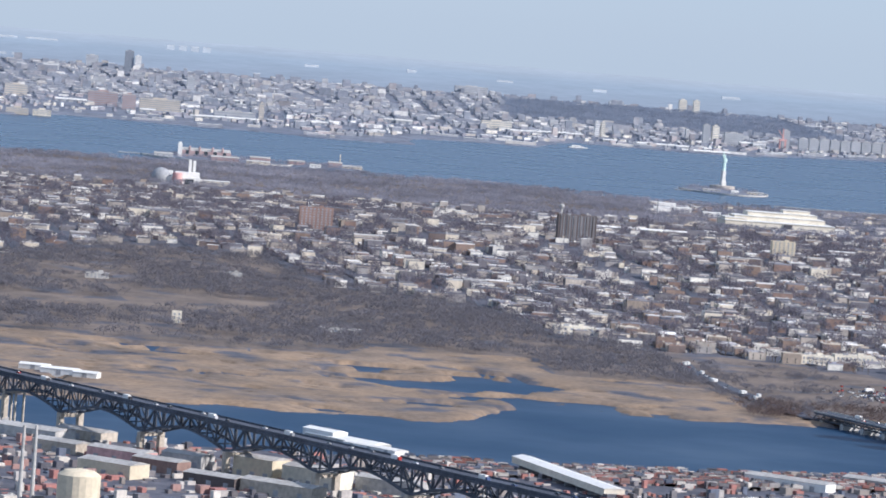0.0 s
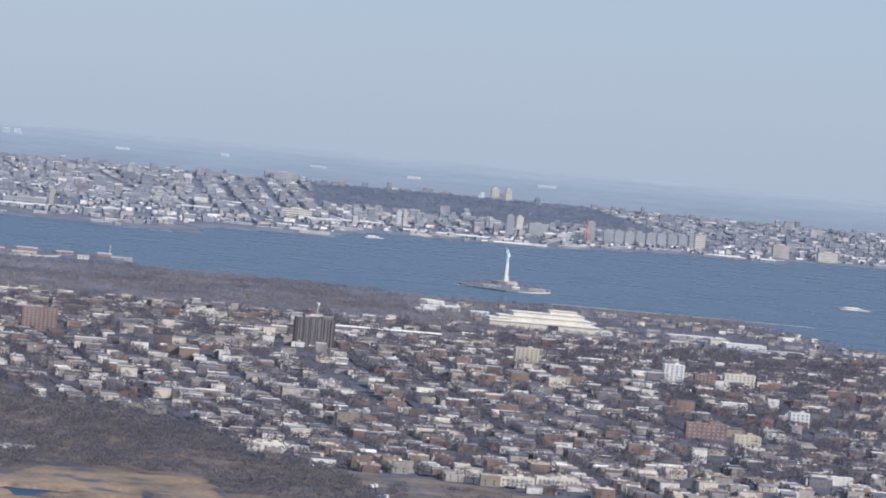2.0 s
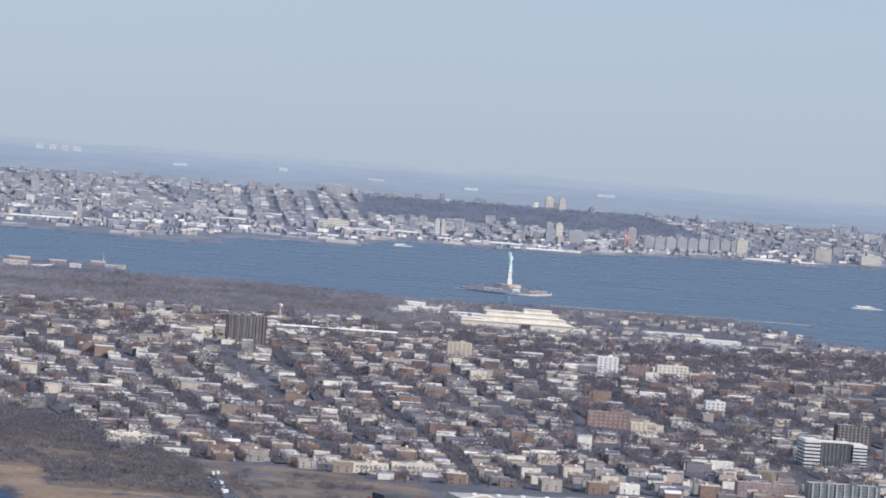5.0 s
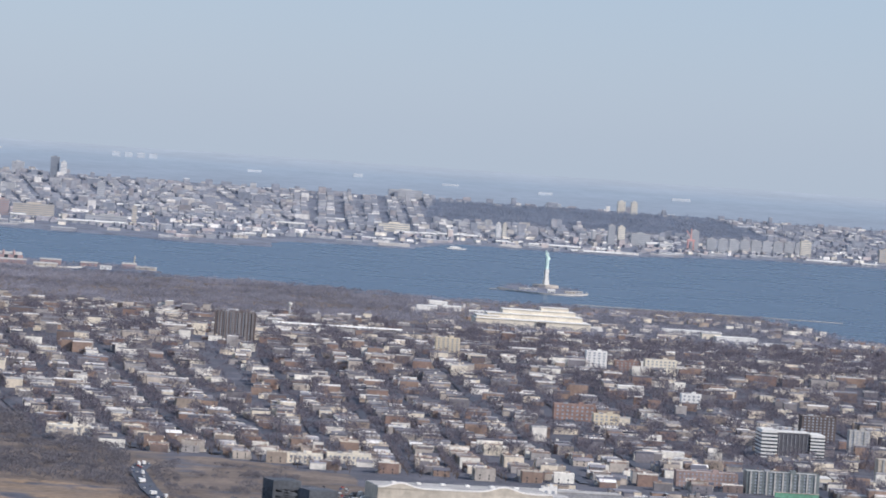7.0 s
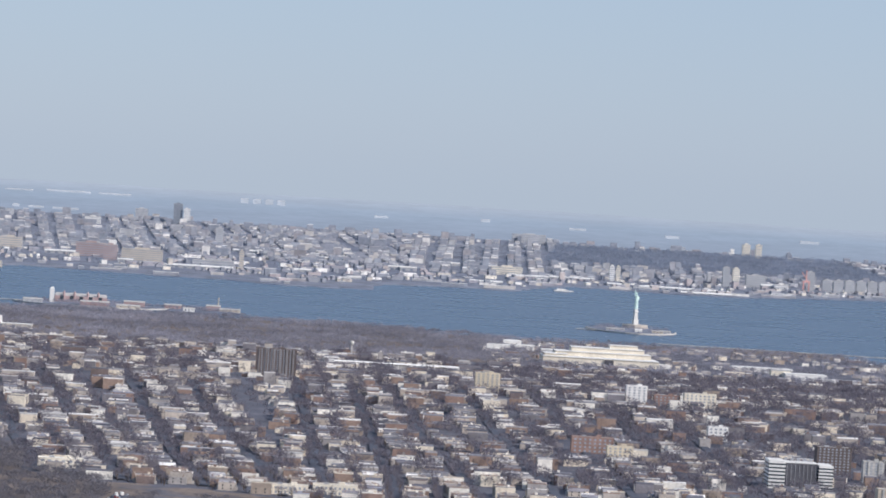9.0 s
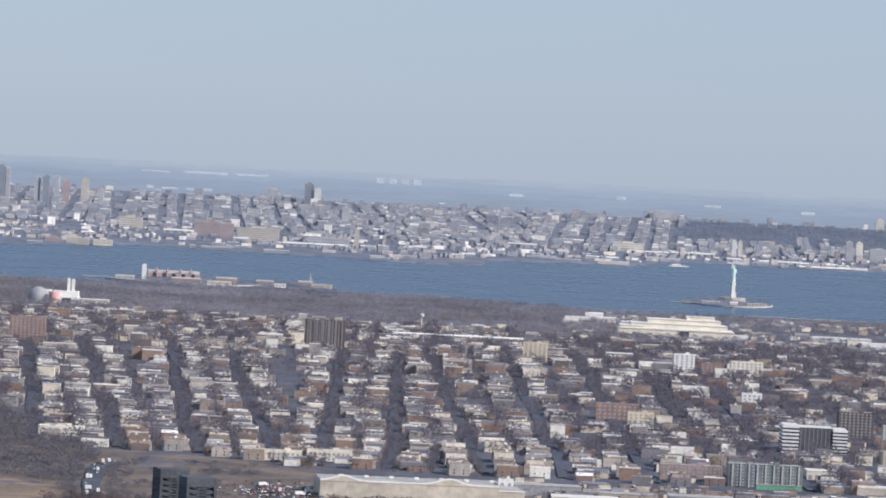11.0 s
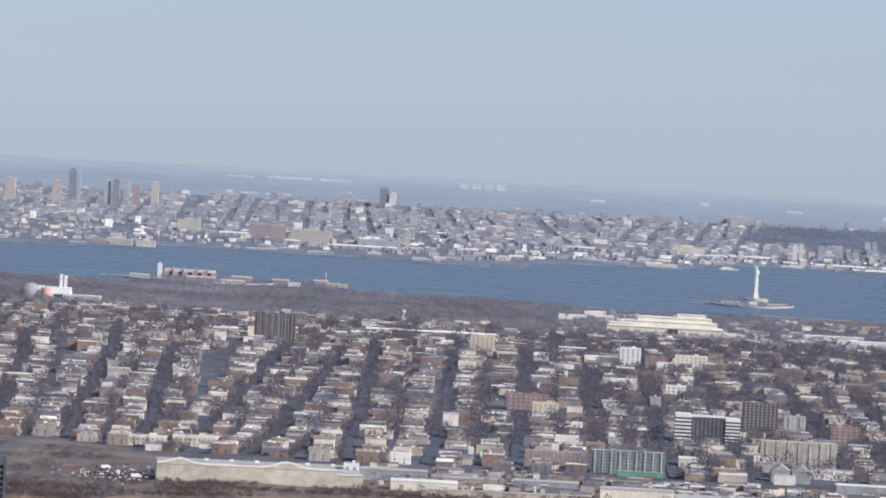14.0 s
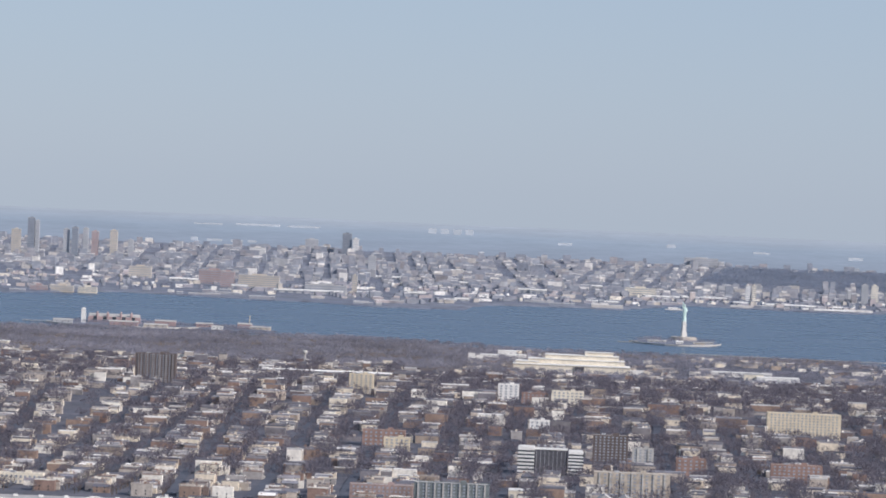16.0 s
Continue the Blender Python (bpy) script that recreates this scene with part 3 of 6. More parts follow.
slab_block(-779, -5188, 44, 16, 10, "cream", "cream two-storey shop row facing the grass", floors=2, bays=9, name="shop_row", category="shop")
slab_block(-1057, -5037, 46, 18, 9, "cream", "broad white hall with a flat pale roof", roof="lightfelt", floors=2, bays=6, name="hall", category="hall")
slab_block(-1565, -4678, 28, 12, 5, "concrete", "low pale park pavilion among bare trees", floors=2, bays=6, name="pavilion", category="pavilion")
slab_block(-1400, -4560, 20, 12, 8, "concrete", "pale house among bare park trees", floors=3, bays=3, name="park_house", category="house")
slab_block(-1330, -5230, 46, 10, 4, "white", "low white sheds at the reeds' edge", floors=1, bays=6, name="shed", category="shed", plant=False)
slab_block(-1500, -5260, 10, 8, 12, "cream", "small cream tower at the reeds' edge", floors=3, bays=2, name="tower", category="tower", plant=False)
slab_block(-1810, -3370, 18, 14, 30, "green", "narrow block wrapped in bright green netting", floors=8, bays=4)


def office_court(x, y):
    """A pale office with three wings round a dark court."""
    t = thing("office_building", x, y, None, 0, "white banded office building with a dark glazed court", "office building")
    part("wing", Geo().box(-27, 0, -4, 18, 40, 34), M["white"], t)
    part("wing", Geo().box(27, 0, -4, 16, 40, 31), M["white"], t)
    part("rear_wing", Geo().box(0, -4, -4, 36, 28, 32), M["dark"], t, "dark glazed front")
    for i in range(8):
        part("mullion", Geo().box(-15.75 + i * 4.5, -18.2, 0, 0.5, 0.5, 27), M["grey"], t)
    for f in range(7):
        part("window_band", Geo().box(-27, 0, 1.5 + f * 4, 18.4, 40.4, 1.7), M["glass"], t)
        part("window_band", Geo().box(27, 0, 1.5 + f * 3.6, 16.4, 40.4, 1.6), M["glass"], t)
    part("roof", Geo().box(-27, 0, 30, 17, 39, 0.5), M["lightfelt"], t)
    part("roof", Geo().box(27, 0, 27, 15, 39, 0.5), M["lightfelt"], t)
    part("roof", Geo().box(0, -3, 28.2, 36, 31, 0.9), M["lightfelt"], t)
    for i in range(5):
        part("roof_unit", Geo().box(-14 + 7 * i, 12, 29.5, 3, 4, 2.5), M["grey"], t)


office_court(-259, -4745)
net = thing("scaffold_net", -350, -5262, None, 0, "green builders netting round the foot of the block", "netting")
part("net", Geo().box(10, 0, 0, 44, 2.5, 5), M["green"], net)
part("platform", Geo().box(10, 0, 5, 45, 3.2, 0.5), M["tan"], net)

for dx in (0, 24, 46):
    shed(-288 + dx, -5090, 21, 34, 8, "low workshop with a pale flat roof", roof="lightfelt" if dx < 20 else "felt", rise=0.0, name="workshop", category="workshop")
shed(-203, -5225, 18, 30, 12, "grey gabled warehouse in a row of two", "grey", "felt", rise=6, along_x=False, doors=1)
shed(-183, -5225, 18, 30, 12, "grey gabled warehouse in a row of two", "grey", "felt", rise=6, along_x=False, doors=1)
# along the river
shed(-348, -5560, 66, 30, 13, "cream waterfront warehouse with a blank front", "cream", "felt", rise=0.0, doors=0)
shed(-263, -5545, 100, 60, 7, "low tan waterfront warehouse with a grey roof", "yellow", "felt", turn=4, rise=0.0, doors=2)
shed(-172, -5530, 50, 60, 8, "low cream depot with a pale roof by the water", "yellow", "felt", turn=5, rise=0.0, doors=0)
shed(-95, -5490, 60, 40, 10, "low depot with white roof by the water", "cream", "lightfelt", turn=5, rise=3, doors=0)
shed(-466, -5590, 150, 12, 6, "long low tan storage range by the water", "tan", "felt", turn=6, rise=0.0, doors=0)
shed(-120, -5330, 70, 24, 9, "grey warehouse with a pale flat roof", "grey", "lightfelt", rise=0.0)


def mall():
    t = thing("shopping_mall", -690, -5545, None, 7, "long low shopping mall with scalloped white coping", "mall")
    part("front_block", Geo().box(-12, 0, -2, 162, 60, 17), M["mall_cream"], t)
    part("end_block", Geo().box(81, 2, -2, 24, 56, 13), M["mall_cream"], t)
    part("roof", Geo().box(-12, 2, 15, 160, 56, 0.8), M["felt"], t)
    part("end_roof", Geo().box(81, 4, 11, 23.4, 52, 0.7), M["felt"], t)
    part("end_coping", Geo().box(81, -26.2, 11, 24.4, 1.0, 1.0), M["white"], t)

    def lip(x):
        """Height of the waving coping: two soft peaks over the entrances."""
        return 15.0 + 4.5 * math.exp(-((x + 72) / 11) ** 2) + 5.0 * math.exp(-((x - 24) / 13) ** 2)

    for xa, xb in ((-93.0, -51.0), (0.0, 48.0)):
        xs = [xa + 3.0 * k for k in range(int((xb - xa) / 3) + 1)]
        n = len(xs)
        ring = [q for x in xs for q in ((x, -30.4, 14.6), (x, -30.4, lip(x)), (x, -28.6, lip(x)), (x, -28.6, 14.6))]
        faces = [(0, 1, 2, 3), (4 * n - 1, 4 * n - 2, 4 * n - 3, 4 * n - 4)]
        for i in range(0, 4 * n - 4, 4):
            faces += [(i, i + 4, i + 5, i + 1), (i + 1, i + 5, i + 6, i + 2), (i + 2, i + 6, i + 7, i + 3)]
        g = Geo()
        g._add(ring, faces)
        part("gable_front", g, M["mall_cream"], t)
    c = Geo()
    xs = [-93 + 3.0 * k for k in range(55)]
    for x0, x1 in zip(xs, xs[1:]):
        c.beam((x0, -29.6, lip(x0) + 0.6), (x1, -29.6, lip(x1) + 0.6), 0.75)
    part("coping", c, M["white"], t)
    part("rear_hall", Geo().box(0, 50, -2, 170, 30, 11), M["grey"], t)
    part("rear_roof", Geo().box(0, 50, 9, 171, 31, 0.7), M["felt"], t)
    for i in range(7):
        part("roof_unit", Geo().box(-70 + i * 23, 14, 15.8, 4, 4, 1.8), M["white"], t)
    for i in range(5):
        part("rear_roof_unit", Geo().box(-60 + i * 28, 50, 9.7, 4, 4, 1.6), M["white"], t)


mall()
shed(-600, -5445, 120, 26, 9, "low blue-grey shop range with a flat roof", "grey", "felt", turn=2, rise=0.0, category="shop")
slab_block(-610, -5468, 14, 12, 14, "white", "small white shop tower with a blank front", floors=2, bays=2, name="shop_tower", category="shop")
shed(-430, -5470, 60, 26, 8, "low grey shop with a grey flat roof", "grey", "felt", rise=0.0, category="shop")
shed(-500, -5480, 50, 24, 8, "low tan shop with a grey roof", "tan", "felt", rise=0.0, category="shop")
shed(-540, -5540, 60, 20, 8, "cream shop range with a pale gabled roof", "cream", "lightfelt", rise=2, category="shop")


# ---- the park side by the bay ----
def great_warehouse():
    t = thing("great_warehouse", -243, -1930, None, 0, "huge cream stepped warehouse with long flat roofs", "warehouse")
    for x, y, w, d, h, n in ((0, 0, 204, 90, 12, "hall"), (8, 35, 170, 60, 20, "hall"), (18, 60, 130, 50, 27, "hall"), (48, 70, 50, 30, 33, "hall"), (-78, 10, 40, 60, 16, "hall")):
        part(n, Geo().box(x, y, -3, w, d, h + 3), M["cream"], t)
        part("roof", Geo().box(x, y, h, w + 0.8, d + 0.8, 0.8), M["lightfelt"], t)
        part("gutter", Geo().box(x, y, h - 1.2, w + 1.2, d + 1.2, 0.8), M["tan"], t)
    part("loading_bay", Geo().box(14, -46, 0, 16, 4, 11), M["dark"], t)
    part("ramp", Geo().gable(112, -5, -1, 30, 60, 9, 0, True), M["concrete"], t)


great_warehouse()
shed(58, -1833, 108, 46, 8, "long white warehouse with a low roof", "white", "lightfelt", rise=1.0)
shed(116, -1985, 74, 50, 7, "low white depot with open bays", "white", "lightfelt", rise=0.0)
shed(150, -2080, 110, 30, 4, "low white storage range", "white", "lightfelt", rise=0.0)
shed(75, -1960, 34, 30, 10, "low cream depot shed", "cream", "felt", rise=1.5)
for i, (x, y, h) in enumerate(((-424, -1720, 17), (-410, -1700, 13), (-395, -1560, 10), (-365, -1430, 13), (-345, -1500, 9), (-305, -1600, 8))):
    shed(x, y, 12 if i < 2 else 34, 14, h, "white works building by the park", "white", "lightfelt", rise=0.0 if i < 2 else 1.5, category="works")


def long_station():
    """The long white train shed at the wood's edge."""
    t = thing("train_shed", -630, -2622, None, 1, "long narrow white-roofed train shed", "train shed")
    part("wall", Geo().box(0, 0, -8, 205, 10, 14), M["concrete"], t)
    part("roof", Geo().gable(0, 0, 8, 208, 14, 2.2), M["white"], t)
    part("end_house", Geo().box(-101, -1, -8, 9, 12, 19), M["white"], t)
    for i in range(14):
        part("column", Geo().box(-95 + i * 14.5, -5.2, 0, 0.9, 0.6, 8), M["white"], t)


long_station()


def water_tower(x, y, h):
    t = thing("water_tower", x, y, None, 0, "slim water tower with a pale round tank", "water tower")
    part("stem", Geo().lathe(0, 0, [(2.4, -3), (1.5, 4), (1.4, h - 8), (2.2, h - 6)], 10), M["concrete"], t)
    part("tank", Geo().lathe(0, 0, [(2.0, h - 6), (3.6, h - 5), (4.2, h - 2), (3.4, h), (1, h + 1)], 14), M["concrete"], t, smooth=True)


water_tower(-690, -2278, 30)


def science_hall():
    t = thing("science_hall", -1325, -1850, None, 0, "white science hall with a grey dome, red drum and twin tower", "museum")
    part("base", Geo().box(-12, 0, -3, 74, 40, 15), M["white"], t)
    part("long_wing", Geo().box(48, -4, -3, 62, 26, 11), M["cream"], t)
    part("long_roof", Geo().box(48, -4, 8, 64, 28, 1.2), M["lightfelt"], t)
    part("upper_hall", Geo().box(2, 4, 12, 44, 30, 9), M["white"], t)
    part("dome", Geo().lathe(-46, -4, [(19, -3), (19, 8), (17.5, 15), (13.5, 21), (7.5, 25), (2, 26.5)], 24), M["grey"], t, "grey round dome", True)
    part("drum", Geo().lathe(-17, -22, [(9, -3), (9, 19), (8.6, 19.5)], 16), M["pink"], t, "red panelled drum")
    part("dark_glazing", Geo().box(5, -20.3, 0, 16, 1, 9), M["glass"], t)
    part("tower", Geo().box(6, 6, 12, 5, 7, 32), M["white"], t)
    part("tower", Geo().box(14, 6, 12, 5, 7, 30), M["white"], t)
    part("tower_link", Geo().box(10, 6, 21, 4, 4, 17), M["concrete"], t)
    part("annex", Geo().box(-30, 8, 12, 12, 12, 10), M["white"], t)


science_hall()


# ---- the islands ----
def statue():
    """A robed figure on a stepped pedestal, one plain mesh."""
    g = Geo()
    g.lathe(0, 0, [(8.2, 5), (7.8, 16), (7.2, 17)], 4, 0.785)
    g.lathe(0, 0, [(6.4, 17), (6.0, 22), (5.5, 33), (6.5, 34), (6.5, 36), (5.6, 38.5), (6.0, 40), (5.6, 41)], 4, 0.785)
    me1 = g.mesh("monument", M["granite"])
    return me1


def build_monument():
    t = thing("pedestal", 0, 0, 4, 20, "pale granite star fort and pedestal", "pedestal")
    ob = new("stonework", statue())
    ob.parent = t
    part("star_fort", Geo().lathe(0, 0, [(30, -2), (29, 6), (28, 6.5)], 11, 0.28), M["fort"], t)
    g = Geo()
    # robe, torso, head with a rayed crown, raised arm with a torch, tablet arm
    g.lathe(0, 0, [(4.9, 0), (5.3, 2), (4.7, 12), (4.4, 20), (4.7, 25), (4.2, 28), (4.6, 31.5), (3.0, 33), (1.5, 34)], 12, 0, 0.85)
    g.lathe(0.2, 0, [(1.4, 33.5), (2.1, 35.2), (2.2, 37), (1.6, 38.6), (0.6, 39.2)], 10)
    for i in range(7):
        a = math.pi * (0.08 + 0.14 * i)
        g.beam((0.2 + 1.9 * math.cos(a), 0, 38.0 + 0.5 * math.sin(a)), (0.2 + 3.6 * math.cos(a), 0, 38.6 + 2.6 * math.sin(a)), 0.2)
    g.beam((-3.4, 0, 31), (-4.9, -0.4, 36.5), 1.25)
    g.beam((-4.9, -0.4, 36), (-4.6, -0.6, 43), 1.0)
    g.lathe(-4.6, -0.6, [(0.5, 42.5), (1.7, 43.4), (1.7, 44), (0.9, 44.2), (1.1, 45), (0.5, 46.6), (0.1, 47.4)], 8)
    g.beam((3.6, -0.6, 31), (4.9, -1.6, 25), 1.15)
    g.box(4.6, -2.4, 22, 3.4, 1.0, 6.2, 0.3)
    g.beam((-3.2, -3.4, 2), (2.6, -3.4, 27), 0.8)
    g.beam((2.2, -3.6, 1), (-1.6, -3.6, 20), 0.6)
    g.v = [(x * 0.95, y * 0.95, z * 0.92) for x, y, z in g.v]
    ob = new("statue", g.mesh("statue", M["copper"], False))
    p = place((0, 0, 45))
    ob.matrix_world = pose(p[0], p[1], p[2], 0, 0, 25)
    tagged(ob, "robed statue of green copper raising a torch", "statue")


build_monument()


def small_house(x, y, w, d, h, wall, roof, label, name="island_house", z=None, rise=2.0, category="building", turn=0.0):
    t = thing(name, x, y, z, turn, label, category)
    part("wall", Geo().box(0, 0, -2, w, d, h + 2), M[wall], t)
    part("roof", Geo().gable(0, 0, h, w + 1, d + 1, rise), M[roof], t)
    part("door", Geo().box(0, -d / 2 - 0.05, 0, 1.8, 0.3, 2.4), M["dark"], t)
    for sx in (-0.3, 0.3):
        part("window", Geo().box(sx * w, -d / 2 - 0.05, 1.2, 2.2, 0.3, 1.6), M["glass"], t)
    return t


small_house(-62, -205, 40, 12, 3.0, "far_stone", "felt", "pale low visitor building on the statue island", z=3.2)
small_house(-14, -235, 16, 12, 4.5, "white", "lightfelt", "small white boathouse on the statue island", z=3.2)
small_house(28, -228, 24, 10, 3.0, "far_buff", "felt", "cream low hall on the statue island", z=3.2)
small_house(48, -195, 24, 9, 2.6, "far_stone", "felt", "grey low hall on the statue island", z=3.2)


def pier(x, y, w, d, label, z=1.6):
    t = thing("pier", x, y, 0, 0, label, "pier")
    part("deck", Geo().box(0, 0, z, w, d, 0.8), M["concrete"], t)
    for i in range(6):
        for sy in (-1, 1):
            part("pile", Geo().box(-w / 2 + w * (i + 0.5) / 6, sy * d * 0.35, -3, 1.2, 1.2, z + 3), M["bark"], t)


pier(-118, -215, 60, 8, "dark timber pier off the statue island")


def ferry(x, y, w, label, turn=0.0):
    t = thing("ferry", x, y, 0, turn, label, "ferry")
    g = Geo()
    d = w * 0.24
    v = []
    for z, k in ((-0.6, 0.9), (2.4, 1.0)):
        v += [(-w / 2 * k, -d / 2 * k, z), (w * 0.3, -d / 2 * k, z), (w / 2 * k, 0, z), (w * 0.3, d / 2 * k, z), (-w / 2 * k, d / 2 * k, z)]
    g._add(v, [(i, (i + 1) % 5, (i + 1) % 5 + 5, i + 5) for i in range(5)] + [(5, 6, 8, 9)], [(6, 7, 8)])
    part("hull", g, M["white"], t)
    part("cabin", Geo().box(-w * 0.06, 0, 2.4, w * 0.62, d * 0.8, 2.6), M["white"], t)
    part("window_band", Geo().box(-w * 0.06, 0, 3.3, w * 0.625, d * 0.81, 0.9), M["glass"], t)
    part("upper_deck", Geo().box(-w * 0.1, 0, 5, w * 0.42, d * 0.7, 2.2), M["white"], t)
    part("funnel", Geo().lathe(-w * 0.2, 0, [(1.0, 7.2), (0.9, 9.5)], 8), M["dark"], t)


ferry(40, 2640, 60, "white ferry by the far quays", 8)
ferry(891, 325, 80, "pale low ship at anchor in the bay", 5)


def ellis():
    t = thing("immigration_hall", -1215, -430, 3.2, 4, "long brick and limestone hall with four domed towers", "museum")
    part("wall", Geo().box(0, 0, -2, 110, 34, 14), M["far_brick"], t)
    part("roof", Geo().gable(0, 0, 12, 108, 30, 6), M["felt"], t)
    for x in (-36, -14, 14, 36):
        part("corner_tower", Geo().lathe(x, -15, [(2.6, 0), (2.6, 16), (3.0, 17), (2.6, 18), (1.6, 21), (0.5, 23)], 8), M["far_brick"], t)
    for x in (-40, -20, 0, 20, 40):
        part("arched_window", Geo().box(x, -17.1, 3, 8, 0.4, 9), M["glass"], t)
    for x, y, w, d, h, wall, lab in ((-1310, -550, 40, 12, 5, "far_stone", "low pale ferry house on the hall island"), (-1180, -575, 60, 14, 7, "far_brick", "brick hospital range on the hall island"),
                                    (-1100, -500, 44, 16, 9, "far_brick", "brick hospital range on the hall island"), (-1110, -600, 50, 10, 4, "far_buff", "low tan range on the hall island"),
                                    (-1020, -470, 36, 14, 6, "far_brick", "brick hospital range on the hall island"), (-935, -470, 30, 14, 9, "far_brick", "red brick end range on the hall island"),
                                    (-900, -490, 44, 8, 4, "far_buff", "pale low quay building on the hall island"), (-985, -560, 24, 8, 4, "white", "small white shed on the hall island")):
        small_house(x, y, w, d, h, wall, "felt", lab, z=3.2, rise=3)
    w = thing("white_tower", -1273, -500, 3.2, 0, "tall plain white tower on the hall island", "tower")
    part("shaft", Geo().box(0, 0, -2, 9, 8, 30), M["white"], w)
    part("cap", Geo().box(0, 0, 28, 7, 6, 3, taper=0.8), M["white"], w)
    m = thing("mast", -925, -470, 3.2, 0, "slim brick chimney on the hall island", "chimney")
    part("shaft", Geo().lathe(0, 0, [(1.6, -2), (1.1, 28)], 8), M["tan"], m)


ellis()


def sea_wall(x, y, rx, ry, label):
    """A low pale granite wall round the near shore of an island."""
    t = thing("sea_wall", x, y, 0, 0, label, "sea wall", kind="structure")
    pts = [(rx * math.cos(math.radians(q)), ry * math.sin(math.radians(q)), 1.6) for q in range(180, 361, 15)]
    for a, b in zip(pts, pts[1:]):
        part("wall_length", Geo().beam(a, b, 1.5), M["concrete"], t)


sea_wall(-20, -110, 99, 198, "low pale granite sea wall round the statue island")
sea_wall(-1190, -470, 164, 164, "low pale granite sea wall round the hall island")
pier(-1370, -470, 70, 10, "pale pier off the hall island")
s = thing("breakwater", 250, -790, 0, -6, "long thin pale stone breakwater", "breakwater", kind="structure")
part("stones", Geo().box(0, 0, -3, 560, 6, 4.4, taper=0.98), M["concrete"], s)


# ---- the skyway and the lift bridge ----
def skyway():
    """A dark steel cantilever bridge: deck, two deep trusses with haunches, towers on stone piers."""
    ax, ay, bx, by = -1828.0, -6054.0, -1218.0, -7135.0
    length = math.hypot(bx - ax, by - ay)
    turn = math.degrees(math.atan2(by - ay, bx - ax))
    t = thing("skyway_bridge", (ax + bx) / 2, (ay + by) / 2, 0, turn, "long dark steel cantilever truss bridge with arched haunches", "bridge")
    top = 38.0
    half = length / 2
    piers = [-half + u for u in (60, 172, 284, 397, 512, 627, 740, 850, 960, 1070, 1180)]

    def depth(u):
        k = min(abs(u - p) for p in piers)
        return 9.0 + 10.0 * max(0.0, 1 - k / 52.0) ** 1.5

    part("deck", Geo().box(0, 0, top, length, 18, 1.2), M["asphalt"], t)
    for sy in (-9, 9):
        part("railing", Geo().box(0, sy, top + 1.2, length, 0.5, 1.3), M["steel"], t)
    step = 12.0
    n = int(length / step)
    for sy in (-8.5, 8.5):
        chord, upper, web = Geo(), Geo(), Geo()
        for i in range(n):
            u0, u1 = -half + i * step, -half + (i + 1) * step
            d0, d1 = depth(u0), depth(u1)
            chord.beam((u0, sy, top - d0), (u1, sy, top - d1), 0.9)
            upper.beam((u0, sy, top - 0.6), (u1, sy, top - 0.6), 0.8)
            web.beam((u0, sy, top - d0), (u0, sy, top), 0.5)
            if i % 2:
                web.beam((u0, sy, top - d0), (u1, sy, top), 0.5)
            else:
                web.beam((u0, sy, top), (u1, sy, top - d1), 0.5)
        part("lower_chord", chord, M["steel"], t)
        part("upper_chord", upper, M["steel"], t)
        part("truss_web", web, M["steel"], t)
    cross = Geo()
    for i in range(n):
        u0 = -half + i * step
        cross.beam((u0, -8.5, top - depth(u0)), (u0, 8.5, top - depth(u0)), 0.45)
    part("cross_bracing", cross, M["steel"], t)
    for p in piers:
        for sy in (-8.5, 8.5):
            part("pier_leg", Geo().box(p, sy, -4, 4.2, 4.2, top - depth(p) + 4), M["tan"], t)
        part("pier_cap", Geo().box(p, 0, top - depth(p) - 3, 4.6, 21, 2.6), M["tan"], t)
        part("pier_foot", Geo().box(p, 0, -4, 9, 26, 6), M["concrete"], t)

    for k in range(34):
        u, v = -half + 120 + 28 * k + 9 * math.sin(k * 4.1), (5.5, 2.0, -2.0, -5.5)[(k * 3) % 4]
        p = t.matrix_world @ Vector((u * S, v * S, (top + 1.2) * S))
        vehicle(p.x / S - OX, p.y / S - OY, top + 1.2, turn, k % 4 == 1)



